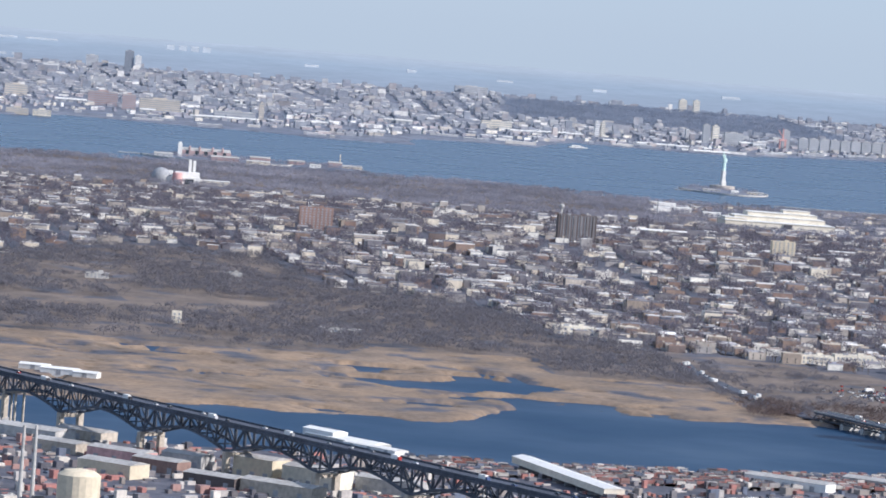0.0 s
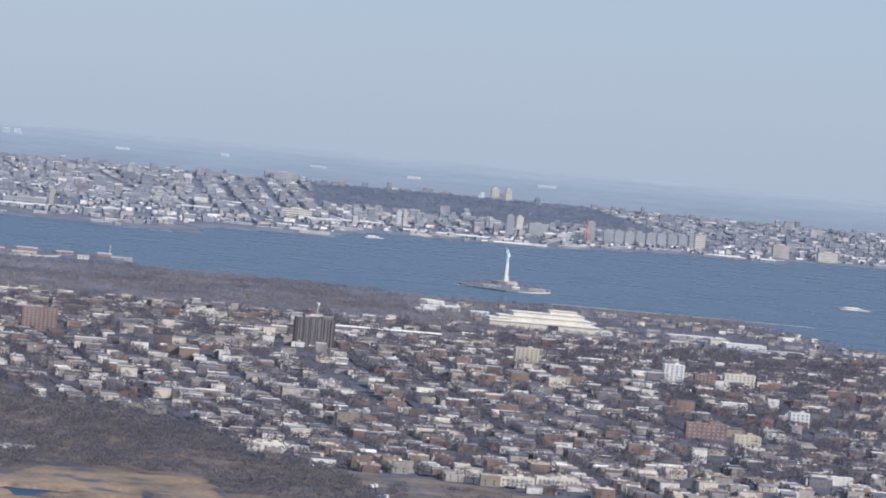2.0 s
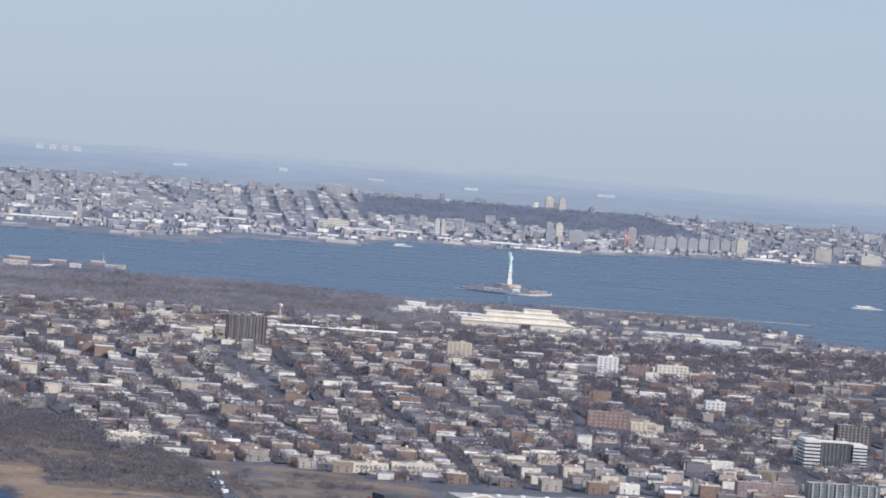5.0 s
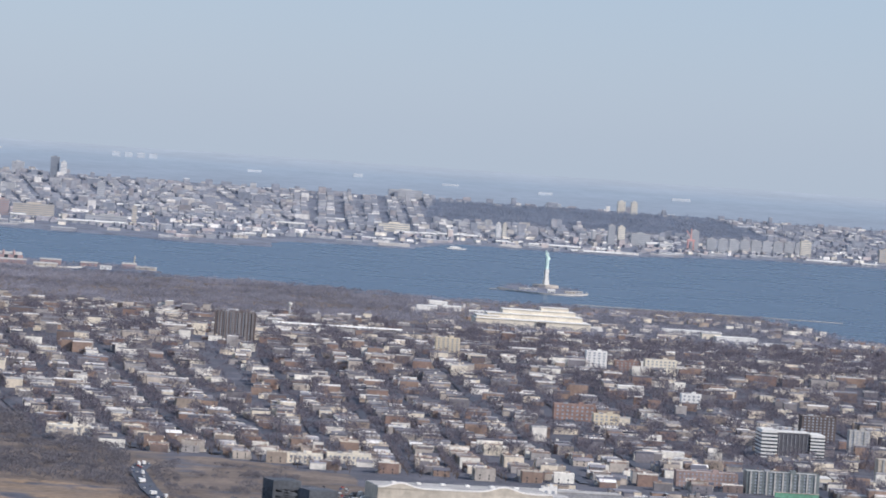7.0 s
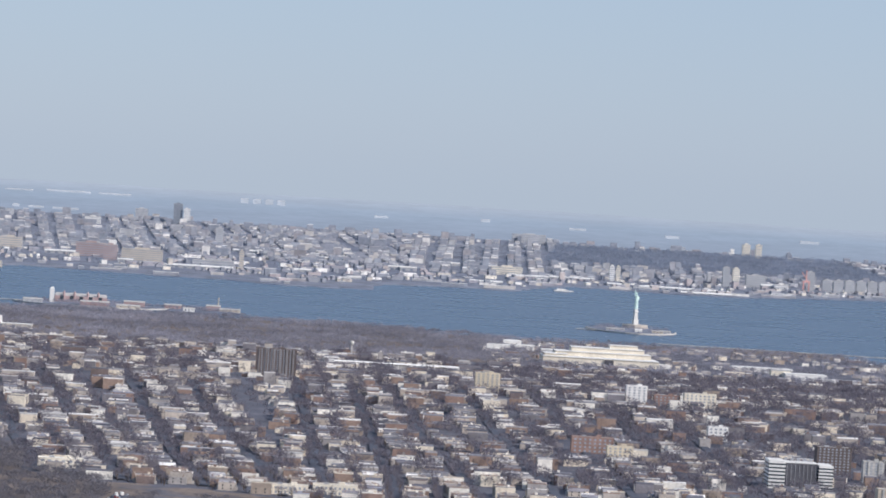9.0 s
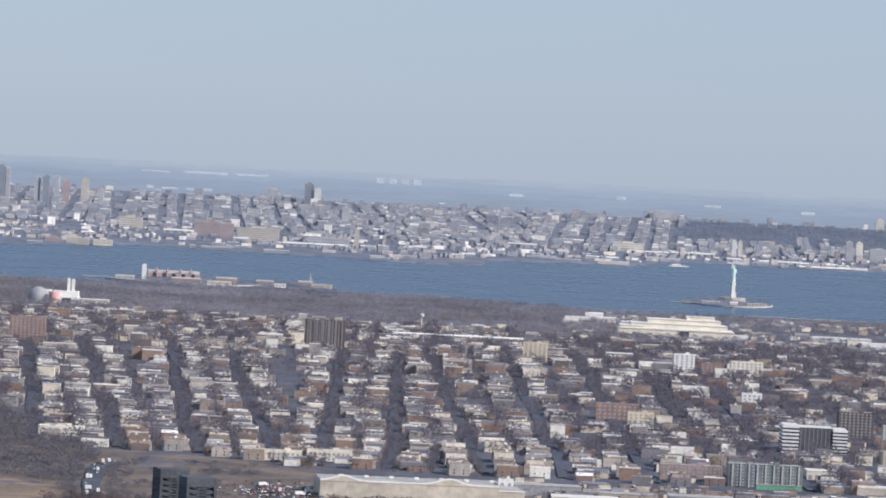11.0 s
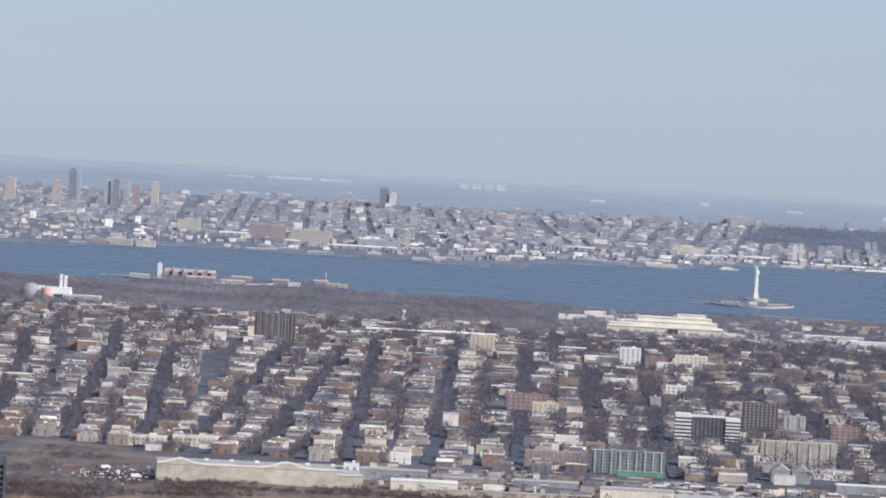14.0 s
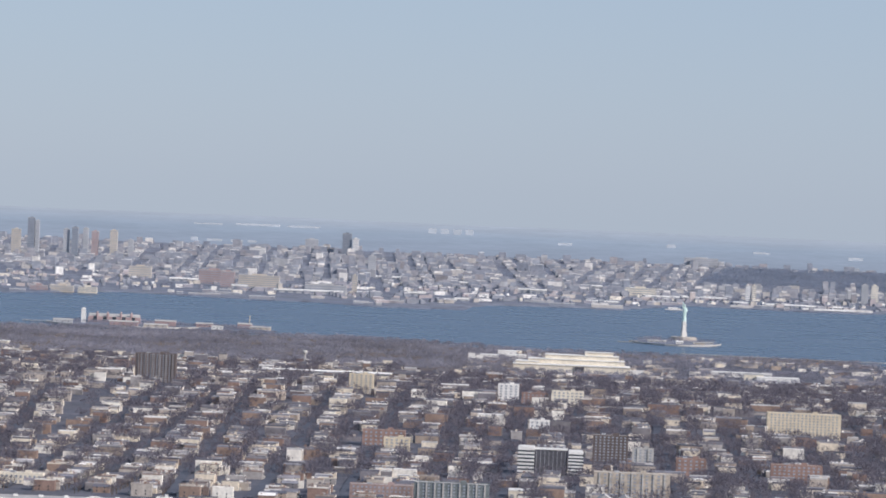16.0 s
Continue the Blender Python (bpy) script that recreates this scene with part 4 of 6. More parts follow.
def lift_bridge():
    """Two latticed steel towers with a lifting span between them, on a low roadway."""
    cx, cy = -876.0, -6043.0
    turn = math.degrees(math.atan2(-0.942, 0.336))
    t = thing("lift_bridge", cx, cy, 0, turn, "dark steel lift bridge with two square latticed towers", "bridge")
    part("deck", Geo().box(0, 0, 9, 420, 15, 1.6), M["asphalt"], t)
    for sy in (-7.4, 7.4):
        part("railing", Geo().box(0, sy, 10.6, 420, 0.4, 1.2), M["concrete"], t)
    for sy in (-7.5, 7.5):
        g = Geo()
        for i in range(35):
            u = -210 + i * 12
            g.beam((u, sy, 5), (u + 12, sy, 5), 0.5)
            g.beam((u, sy, 5), (u + 6, sy, 9), 0.35)
            g.beam((u + 6, sy, 9), (u + 12, sy, 5), 0.35)
        part("side_truss", g, M["tower_steel"], t)
    for u in range(-195, 200, 35):
        if abs(u) > 20:
            part("pier", Geo().box(u, 0, -4, 5, 17, 9), M["concrete"], t)
    for u in (-37, 37):
        for su in (-10, 10):
            for sy in (-11, 11):
                part("tower_leg", Geo().box(u + su, sy, -2, 2.2, 2.2, 58), M["tower_steel"], t)
        lat = Geo()
        for k in range(10):
            z0, z1 = 10 + k * 4.5, 10 + (k + 1) * 4.5
            for sy in (-11, 11):
                lat.beam((u - 10, sy, z0), (u + 10, sy, z1), 0.95)
                lat.beam((u + 10, sy, z0), (u - 10, sy, z1), 0.95)
                lat.beam((u - 10, sy, z1), (u + 10, sy, z1), 0.6)
            for su in (-10, 10):
                lat.beam((u + su, -11, z1), (u + su, 11, z1), 0.6)
                if k > 2:
                    lat.beam((u + su, -11, z0), (u + su, 11, z1), 0.5)
                    lat.beam((u + su, 11, z0), (u + su, -11, z1), 0.5)
        part("lattice", lat, M["tower_steel"], t)
        part("machine_house", Geo().box(u, 0, 50, 22, 24, 7), M["tower_steel"], t)
        part("counterweight", Geo().box(u, 0, 17, 18, 19, 31), M["tower_steel"], t)
        part("fender", Geo().box(u, 0, -3, 26, 30, 6), M["bark"], t)
    part("lift_span", Geo().box(0, 0, 9.2, 52, 14, 1.8), M["tower_steel"], t)
    for sy in (-7, 7):
        part("span_truss", Geo().box(0, sy, 11, 52, 0.6, 7), M["tower_steel"], t)
    cars = ((-150, 3), (-132, -3), (-118, 3), (-96, 3), (-90, -3), (-70, 3), (-58, -3), (70, 3), (88, -3), (110, 3), (140, -3), (165, 3))
    for k, (u, v) in enumerate(cars):
        p = t.matrix_world @ Vector((u * S, v * S, 10.6 * S))
        vehicle(p.x / S - OX, p.y / S - OY, 10.6, turn, k % 4 == 0)


def vehicle(x, y, z, turn, truck=False):
    lab = ("white box lorry on the road", "lorry") if truck else ("small parked or waiting car", "car")
    t = thing("lorry" if truck else "car", x, y, z, turn, lab[0], lab[1])
    if truck:
        part("box_body", Geo().box(-1, 0, 1.0, 7.5, 2.5, 2.8), M["white"], t)
        part("cab", Geo().box(3.9, 0, 0.6, 2.0, 2.4, 2.3), M["car"], t)
        wheels = (-3.5, 3.6)
    else:
        part("body", Geo().box(0, 0, 0.35, 4.4, 1.8, 0.75), M["car"], t)
        part("cabin", Geo().box(-0.2, 0, 1.1, 2.4, 1.6, 0.6, taper=0.8), M["glass"], t)
        wheels = (-1.4, 1.4)
    for wx in wheels:
        for wy in (-0.8, 0.8):
            part("wheel", Geo().box(wx, wy, 0, 0.7, 0.3, 0.7), M["dark"], t)


skyway()
lift_bridge()


# ---- the works on the near bank ----
shed(-1418, -6348, 78, 20, 5.5, "white riverside hall with stepped roofs", "concrete", "white", turn=-54, rise=2)
shed(-1434, -6326, 36, 15, 9, "white upper hall by the river", "white", "white", turn=-54, rise=1.5)
shed(-1400, -6384, 60, 14, 5, "low white riverside annexe", "white", "lightfelt", turn=-54, rise=1.0)


for hx, hy, hw in ((-1652, -5880, 26), (-1630, -5905, 34), (-1608, -5925, 22)):
    shed(hx, hy, hw, 12, 5, "low white hut at the edge of the reeds", "white", "white", turn=-20, rise=1.5, name="hut", category="hut", doors=1)


def conveyor():
    t = thing("conveyor_gallery", -1272, -6520, None, -77, "long cream covered conveyor gallery", "conveyor")
    part("gallery", Geo().box(0, 0, 4, 190, 16, 5), M["cream"], t)
    part("roof", Geo().gable(0, 0, 9, 191, 17, 1.6), M["white"], t)
    for i in range(8):
        part("trestle", Geo().box(-84 + i * 24, 0, -1, 1.5, 12, 5.2), M["grey"], t)


conveyor()


def silo(x, y, r, h, mat, label):
    t = thing("storage_tank", x, y, None, 0, label, "tank")
    part("shell", Geo().lathe(0, 0, [(r, -2), (r, h), (r * 0.7, h + r * 0.2), (0.5, h + r * 0.3)], 20), M[mat], t, smooth=False)


silo(-1637, -6848, 14, 21, "yellow", "pale yellow cylindrical storage tank")
silo(-1700, -6760, 8, 12, "white", "white cylindrical storage tank")


def chimney(x, y, h):
    t = thing("stack", x, y, None, 0, "slim pale industrial stack", "chimney")
    part("shaft", Geo().lathe(0, 0, [(1.5, -2), (1.0, h)], 10), M["concrete"], t)


for x, y, h in ((-1674, -6822, 48), (-1666, -6818, 48), (-1365, -6734, 25), (-1359, -6731, 25)):
    chimney(x, y, h)


def works_hall(x, y, w, d, h, mat, label, turn=-40.0):
    shed(x, y, w, d, h, label, mat, "felt", turn=turn, rise=2, name="works_hall", category="works")


for x, y, w, d, h, m, lab in ((-1660, -6440, 60, 24, 8, "concrete", "pale grey works hall by the river"), (-1621, -6425, 44, 20, 7, "tan", "tan works hall by the river"),
                             (-1599, -6565, 50, 18, 9, "pink", "faded red works hall by the bridge"), (-1608, -6655, 46, 22, 10, "yellow", "yellow works hall by the bridge"),
                             (-1573, -6612, 40, 16, 9, "brick", "red works hall by the bridge"), (-1552, -6565, 36, 16, 9, "concrete", "grey works hall by the bridge"),
                             (-1502, -6606, 34, 22, 14, "yellow", "yellow works hall by the bridge"), (-1465, -6640, 46, 22, 13, "cream", "cream works hall by the bridge"),
                             (-1414, -6655, 50, 18, 10, "concrete", "grey works hall by the bridge"), (-1494, -6712, 60, 18, 9, "tan", "tan works hall by the bridge"),
                             (-1538, -6680, 44, 18, 8, "brown", "dark brown works hall by the bridge"), (-1641, -6525, 40, 18, 8, "tan", "tan works hall by the bridge"),
                             (-1090, -6440, 70, 16, 7, "white", "white works hall by the container yard"), (-1010, -6400, 60, 16, 6, "concrete", "grey works hall by the container yard")):
    works_hall(x, y, w, d, h, m, lab)


def crane_frame(x, y):
    t = thing("gantry_frame", x, y, None, -40, "pale four-legged gantry by the river", "gantry")
    for sx in (-6, 6):
        for sy in (-5, 5):
            part("leg", Geo().box(sx, sy, -2, 1.4, 1.4, 26), M["tan"], t)
    part("top_beam", Geo().box(0, 0, 22, 14, 12, 2), M["tan"], t)


crane_frame(-1675, -6330)

# house and business numbers are left out; cars stand along the approach road
rng = random.Random(4)
road = thing("approach_road", -972, -5650, 0, 0, "grey approach road from bridge to town", "road", kind="structure")
way = [(-928, -5880), (-955, -5834), (-972, -5709), (-984, -5574), (-992, -5399), (-985, -5335)]
for (x0, y0), (x1, y1) in zip(way, way[1:]):
    z0, z1 = float(land(x0, y0)), float(land(x1, y1))
    g = Geo().beam((x0 + 972, y0 + 5650, z0 + (3.2 if y0 < -5800 else 1.0)), (x1 + 972, y1 + 5650, z1 + 1.0), 0.3)
    n = Vector((y1 - y0, x0 - x1, 0)).normalized() * 8
    v = [(x0 + 972 - n.x, y0 + 5650 - n.y, z0 + 1.4), (x1 + 972 - n.x, y1 + 5650 - n.y, z1 + 1.4), (x1 + 972 + n.x, y1 + 5650 + n.y, z1 + 1.4), (x0 + 972 + n.x, y0 + 5650 + n.y, z0 + 1.4)]
    v += [(a, b, c - 1.2) for a, b, c in v]
    g = Geo()
    g._add(v, [(3, 2, 1, 0), (0, 1, 5, 4), (1, 2, 6, 5), (2, 3, 7, 6), (3, 0, 4, 7), (4, 5, 6, 7)])
    part("carriageway", g, M["asphalt"], road)
for k in range(46):
    i = rng.randrange(1, 5)
    u = rng.random()
    (x0, y0), (x1, y1) = way[i], way[i + 1]
    s = rng.choice((-5, -2, 2, 5))
    x, y = x0 + (x1 - x0) * u + s, y0 + (y1 - y0) * u
    vehicle(x, y, float(land(x, y)) + 1.45, 98, k % 5 == 0)
for k in range(40):
    x, y = -800 + rng.uniform(-35, 25), -5560 + rng.uniform(-40, 50)
    vehicle(x, y, float(land(x, y)) + 0.9, rng.uniform(0, 180), k % 9 == 0)


# ---- the streets of the town ----
def many_boxes(cx, cy, z0, w, d, h, turn=0.0):
    """Arrays of boxes without floors: verts (n*8, 3), quads (n*5, 4)."""
    cx, cy, z0, w, d, h = [np.asarray(a, float) for a in np.broadcast_arrays(cx, cy, z0, w, d, h)]
    n = len(cx)
    c, s = np.cos(turn), np.sin(turn)
    sx, sy = np.array([-1, 1, 1, -1]) / 2, np.array([-1, -1, 1, 1]) / 2
    lx, ly = w[:, None] * sx, d[:, None] * sy
    X = cx[:, None] + lx * c - ly * s
    Y = cy[:, None] + lx * s + ly * c
    v = np.empty((n, 8, 3))
    v[:, :4, 0], v[:, 4:, 0] = X, X
    v[:, :4, 1], v[:, 4:, 1] = Y, Y
    v[:, :4, 2], v[:, 4:, 2] = z0[:, None], (z0 + h)[:, None]
    f = np.array([(0, 1, 5, 4), (1, 2, 6, 5), (2, 3, 7, 6), (3, 0, 4, 7), (4, 5, 6, 7)])
    q = (np.arange(n)[:, None, None] * 8 + f).reshape(-1, 4)
    return v.reshape(-1, 3), q


def stuff(name, chunks, label, category, smooth=False):
    """chunks: (verts, faces, material); joined into one object."""
    verts, quads, tris, mats, qm, tm, base = [], [], [], [], [], [], 0
    for v, f, m in chunks:
        if m not in mats:
            mats.append(m)
        i = mats.index(m)
        if f.shape[1] == 4:
            quads.append(f + base)
            qm.append(np.full(len(f), i))
        else:
            tris.append(f + base)
            tm.append(np.full(len(f), i))
        verts.append(v)
        base += len(v)
    groups = ([np.concatenate(quads)] if quads else []) + ([np.concatenate(tris)] if tris else [])
    fm = np.concatenate(qm + tm)
    me = mesh_of(name, place(np.concatenate(verts)), groups, mats, fm, smooth=smooth)
    return tagged(new(name, me), label, category, kind="stuff")


STREETS = [-2010, -1925, -1840, -1755, -1670, -1585, -1500, -1415, -1330, -1245, -1170, -1087, -1004, -925, -847, -790, -719, -634, -549, -461, -378,
           -305, -230, -128, -40, 48, 136, 224, 312, 400, 490, 580, 670, 760, 850]
LEAN = -0.02


def street_x(k, y):
    """Centre line of a street; the streets fan out a little and bend."""
    x = STREETS[k]
    lean = np.interp(x, [-1500, -1004, -925, -847, -790, -719, -634, -549, -461, 0], [-0.10, -0.105, -0.078, -0.075, -0.005, 0.0, -0.03, -0.013, -0.006, 0.0])
    return x + lean * (y + 5000) + 1.2 * np.sin(y * (0.002 + 0.0006 * (k % 5)) + k * 1.7) + 2.2 * np.sin(y * (0.009 + 0.001 * (k % 4)) + k * 2.1)


def yard_patch(x, y):
    """Where yards with old trees interrupt the rows: high is built up, low is treed."""
    f = hills(x, y * 0.6, 85, 141) + 0.55 * hills(x, y * 0.8, 38, 142)
    return f - np.interp(x, [-1400, -1000, -600, -350, 0], [0.22, 0.02, 0.0, 0.34, 0.42]) - np.interp(y, [-3600, -3100], [0, 0.35])


BIG = [(-422, -5200, 36, 16), (-826, -5206, 24, 14), (-779, -5188, 26, 14), (-1057, -5037, 28, 16), (-1565, -4678, 26, 14), (-827, -3410, 45, 30), (-532, -3490, 30, 26), (-450, -4440, 45, 100), (-193, -4540, 36, 26), (-157, -4610, 26, 22), (-105, -4685, 30, 24), (-352, -5245, 48, 40),
       (-174, -5010, 52, 30), (-327, -3530, 26, 24), (-262, -3585, 60, 28), (-278, -4110, 22, 20), (55, -3990, 58, 30), (8, -4745, 40, 26), (-1228, -3600, 36, 26),
       (-1810, -3370, 20, 20), (-259, -4745, 48, 34), (-262, -5085, 46, 30), (-193, -5225, 34, 30), (-120, -5330, 46, 24), (-640, -2690, 130, 80), (-200, -2250, 330, 90)]


def free_of_big(x, y):
    ok = np.ones(np.shape(x), bool)
    for bx, by, hw, hd in BIG:
        ok &= ~((np.abs(x - bx) < hw) & (np.abs(y - by) < hd + 6))
    return ok


def view_only(x, y, lo=-19, hi=19):
    a = np.degrees(np.arctan2(x + OX, y + OY))
    return (a > lo) & (a < hi)


def town_houses():
    """Rows of lots along each street, with runs of like houses, gaps and odd tall ones."""
    r = np.random.RandomState(7)
    rows = []
    for k in range(len(STREETS) - 1):
        gap = STREETS[k + 1] - STREETS[k]
        for side in (0, 1):
            y = -5330 + r.rand() * 20
            run, base, deep, back, skip, wide_w = 0, 9.0, 18.0, 0.0, False, 8.0
            shift = r.uniform(0, 60)
            while y < -2190:
                if run <= 0:
                    was = skip
                    loose = 0.34
                    skip = not was and r.rand() < (loose if y < -3300 else 0.5)
                    run = r.randint(1, 4) if skip else r.randint(1, 7)
                    base = r.choice([5.0, 6.4, 7.8, 9.4, 11.5, 14.0], p=[0.20, 0.28, 0.25, 0.16, 0.08, 0.03])
                    deep = min(gap * 0.36, r.uniform(14, 29))
                    back = r.uniform(-2.5, 8.0)
                    wide_w = 6.5 + 7 * r.rand() ** 1.5
                run -= 1
                w = wide_w
                if (y + 5330 + shift * 0.2) % 262 < 18:
                    y += 19
                    continue
                wide = street_x(k + 1, y) - street_x(k, y)
                off = 10 + back + deep / 2 + (r.uniform(0, wide - 75) / 2 if wide > 78 and r.rand() < 0.4 else 0)
                xs = street_x(k, y) + off if side == 0 else street_x(k + 1, y) - off
                if not skip:
                    rows.append((xs + r.uniform(-1, 1), y + w / 2, w - r.choice([0.3, 1.2, 2.6]), deep * r.uniform(0.92, 1.05), base + r.normal() * 0.8))
                y += w
    a = np.array(rows)
    a = a[(yard_patch(a[:, 0], a[:, 1]) > np.interp(a[:, 0], [-500, -300], [-0.34, -0.22])) & (a[:, 1] > city_front(a[:, 0]) + 10)]
    rows = [tuple(q) for q in a]
    # odd houses and blocks off the street lines, most behind the ridge
    for _ in range(1500):
        y = -2200 - 3100 * r.rand() ** 2.2
        x = r.uniform(-2000, 800)
        if y > city_front(x) + 15 and (x > -430 or y > -3550):
            rows.append((x, y, r.uniform(8, 15), r.uniform(9, 24), r.choice([6, 8, 10, 13, 17], p=[0.3, 0.3, 0.22, 0.13, 0.05])))
    # larger blocks here and there
    for _ in range(200):
        y, x = r.uniform(-5250, -2300), r.uniform(-1700, 800)
        if y > city_front(x) + 20 and (x > -430 or y > -3600 or r.rand() < 0.12):
            rows.append((x, y, r.uniform(12, 20), r.uniform(22, 44), r.uniform(8, 14)))
    a = np.array(rows)
    a = a[free_of_big(a[:, 0], a[:, 1])]
    return a[view_only(a[:, 0], a[:, 1])]


HOUSES = town_houses()
near_rows = (HOUSES[:, 1] < -4960) & (HOUSES[:, 0] > -1010) & (HOUSES[:, 0] < -330)
pick = np.where(near_rows)[0][:300]
solo = np.zeros(len(HOUSES), bool)
solo[pick] = True


def house_stuff():
    a = HOUSES[~solo]
    r = np.random.RandomState(9)
    x, y, w, d, h = a.T
    z = land(x, y)
    ch = [(*many_boxes(x, y, z - 3, d, w, h + 3, LEAN), M["wall"])]
    ch.append((*many_boxes(x, y, z + h, d - 0.5 + 0.9 * (r.rand(len(x)) < 0.5), w - 0.4, r.choice([0.4, 1.0, 1.7], len(x)), LEAN), M["roof"]))
    # cornices, stair heads, rear wings
    side = np.sign(r.rand(len(x)) - 0.5)
    ch.append((*many_boxes(x + side * d * 0.49, y, z + h - 0.7, 0.8, w, 1.3, LEAN), M["wall"]))
    m = r.rand(len(x)) < 0.5
    ch.append((*many_boxes((x + r.uniform(-4, 4, len(x)))[m], y[m], (z + h + 0.35)[m], 2.6, 2.4, 2.2), M["wall"]))
    m = r.rand(len(x)) < 0.35
    ch.append((*many_boxes((x + r.uniform(-6, 6, len(x)))[m], (y + 1)[m], (z + h)[m], 0.9, 0.9, 1.9), M["brick"]))
    stuff("row_houses", ch, "dense rows of small flat-roofed town houses", "houses")


house_stuff()


def house_template(w, d, h, gabled, label):
    """A narrow town house, its long side across the street row."""
    t = thing("town_house", -980, -5200, None, 0, label, "house", "town house rows")
    part("wall", Geo().box(0, 0, -3, d, w, h + 3), M["wall_o"], t)
    if gabled:
        roof_ob = part("roof", Geo().gable(0, 0, h, d + 0.6, w + 0.6, 2.6), M["roof_o"], t)
    else:
        roof_ob = part("roof", Geo().box(0, 0, h, d - 0.6, w - 0.5, 0.4), M["roof_o"], t)
        g = Geo().box(0, -w / 2 + 0.15, h, d, 0.3, 0.8).box(0, w / 2 - 0.15, h, d, 0.3, 0.8)
        part("parapet", g, M["wall_o"], t)
        part("stair_head", Geo().box(d * 0.15, 0, h + 0.4, 2.6, 2.2, 2.2), M["wall_o"], roof_ob)
    part("cornice", Geo().box(-d / 2 - 0.2, 0, h - 0.9, 0.7, w + 0.2, 1.2), M["wall_o"], t)
    part("chimney", Geo().box(d * 0.3, w * 0.3, h, 0.9, 0.9, 2.2), M["brick"], roof_ob)
    for f in range(2):
        for u in (-0.25, 0.2):
            part("window", Geo().box(u * d, -w / 2 - 0.03, 1.1 + f * 3.1, 1.2, 0.2, 1.6), M["glass"], t)
    part("porch", Geo().box(-d / 2 - 1.1, 0, 0, 2.2, w * 0.5, 2.8), M["concrete"], t)
    return t


TEMPLATES = [house_template(7.5, 18, 6.8, False, "narrow flat-roofed town house with a pale wall"), house_template(8.5, 20, 7.8, False, "three-storey flat-roofed town house"),
             house_template(7.0, 17, 9.0, False, "tall narrow flat-roofed town house"), house_template(9.0, 16, 5.6, True, "low gabled town house with a dark roof"),
             house_template(10.0, 20, 11.0, False, "broad three-storey town house with a cornice")]


def put_houses():
    r = random.Random(12)
    for n, i in enumerate(pick):
        x, y, w, d, h = HOUSES[i]
        k = int(np.argmin([abs(h - q) for q in (6.8, 7.8, 9.0, 5.6, 11.0)]))
        p = place((x, y, float(land(x, y))))
        m = pose(p[0], p[1], p[2], 0, 0, math.degrees(LEAN) + (180 if r.random() < 0.5 else 0))
        if n < len(TEMPLATES):
            TEMPLATES[n].matrix_world = m
        else:
            copy_thing(TEMPLATES[k], m)


put_houses()


# ---- streets ----
def street_stuff():
    chunks = []
    for k in range(len(STREETS)):
        ys = np.arange(-5330, -2350, 20.0)
        ys = ys[ys > city_front(street_x(k, ys)) + 25]
        if len(ys) < 2:
            continue
        xs = street_x(k, ys)
        z = land(xs, ys) + 1.1
        v = np.concatenate([np.stack([xs - 5, ys, z], 1), np.stack([xs + 5, ys, z], 1)])
        n = len(ys)
        i = np.arange(n - 1)
        chunks.append((v, np.stack([i, i + n, i + n + 1, i + 1], 1), M["asphalt"]))
    o = stuff("road", chunks, "narrow grey asphalt side streets", "road")
    o["kind"] = "structure"


street_stuff()


# ---- bare trees ----
def twig_template(r, height, spread, n, blade):
    """Trunk, limbs and a haze of twig sprays; in metres."""
    v, f = [], []

    def spike(a, b, wide):
        a, b = np.array(a), np.array(b)
        side = np.cross(b - a, r.normal(size=3))
        side = side / (np.linalg.norm(side) + 1e-9) * wide
        k = len(v)
        v.extend([a - side, a + side, b])
        f.append((k, k + 1, k + 2))

    trunk = height * 0.35
    spike((0, 0, -1.5), (0, 0, height * 0.8), 0.14)
    spike((0, 0, -1.5), (0.2, 0, height * 0.8), 0.14)
    for q in range(4):
        a = r.rand() * 6.283
        spike((0, 0, trunk * r.uniform(0.7, 1.2)), (spread * 0.6 * math.cos(a), spread * 0.6 * math.sin(a), trunk + height * r.uniform(0.2, 0.5)), 0.14)
    for q in range(n):
        a, b = r.rand() * 6.283, math.acos(r.uniform(-0.35, 1))
        rad = r.uniform(0.3, 1.0) ** 0.6 * (1 + 0.25 * math.sin(3 * a + n))
        c = np.array((spread * rad * math.sin(b) * math.cos(a), spread * rad * math.sin(b) * math.sin(a), height * 0.62 + height * 0.36 * rad * math.cos(b)))
        out = np.array((c[0], c[1], max(0.4, (c[2] - height * 0.5)) * 1.2)) + r.normal(size=3) * 0.8
        spike(c, c + out / np.linalg.norm(out) * r.uniform(1.4, 3.0), blade)
    return np.array(v), np.array(f)


def scatter(templates, x, y, z, scale, r):
    pick_t = r.randint(0, len(templates), len(x))
    turn = r.rand(len(x)) * 6.283
    vs, fs, base = [], [], 0
    for k, (tv, tf) in enumerate(templates):
        m = pick_t == k
        n = m.sum()
        if not n:
            continue
        c, s = np.cos(turn[m])[:, None], np.sin(turn[m])[:, None]
        sc = scale[m][:, None]
        X = x[m][:, None] + sc * (tv[:, 0] * c - tv[:, 1] * s)
        Y = y[m][:, None] + sc * (tv[:, 0] * s + tv[:, 1] * c)
        Z = z[m][:, None] + sc * tv[:, 2]
        vs.append(np.stack([X, Y, Z], -1).reshape(-1, 3))
        fs.append((np.arange(n)[:, None, None] * len(tv) + tf).reshape(-1, 3) + base)
        base += n * len(tv)
    return np.concatenate(vs), np.concatenate(fs)


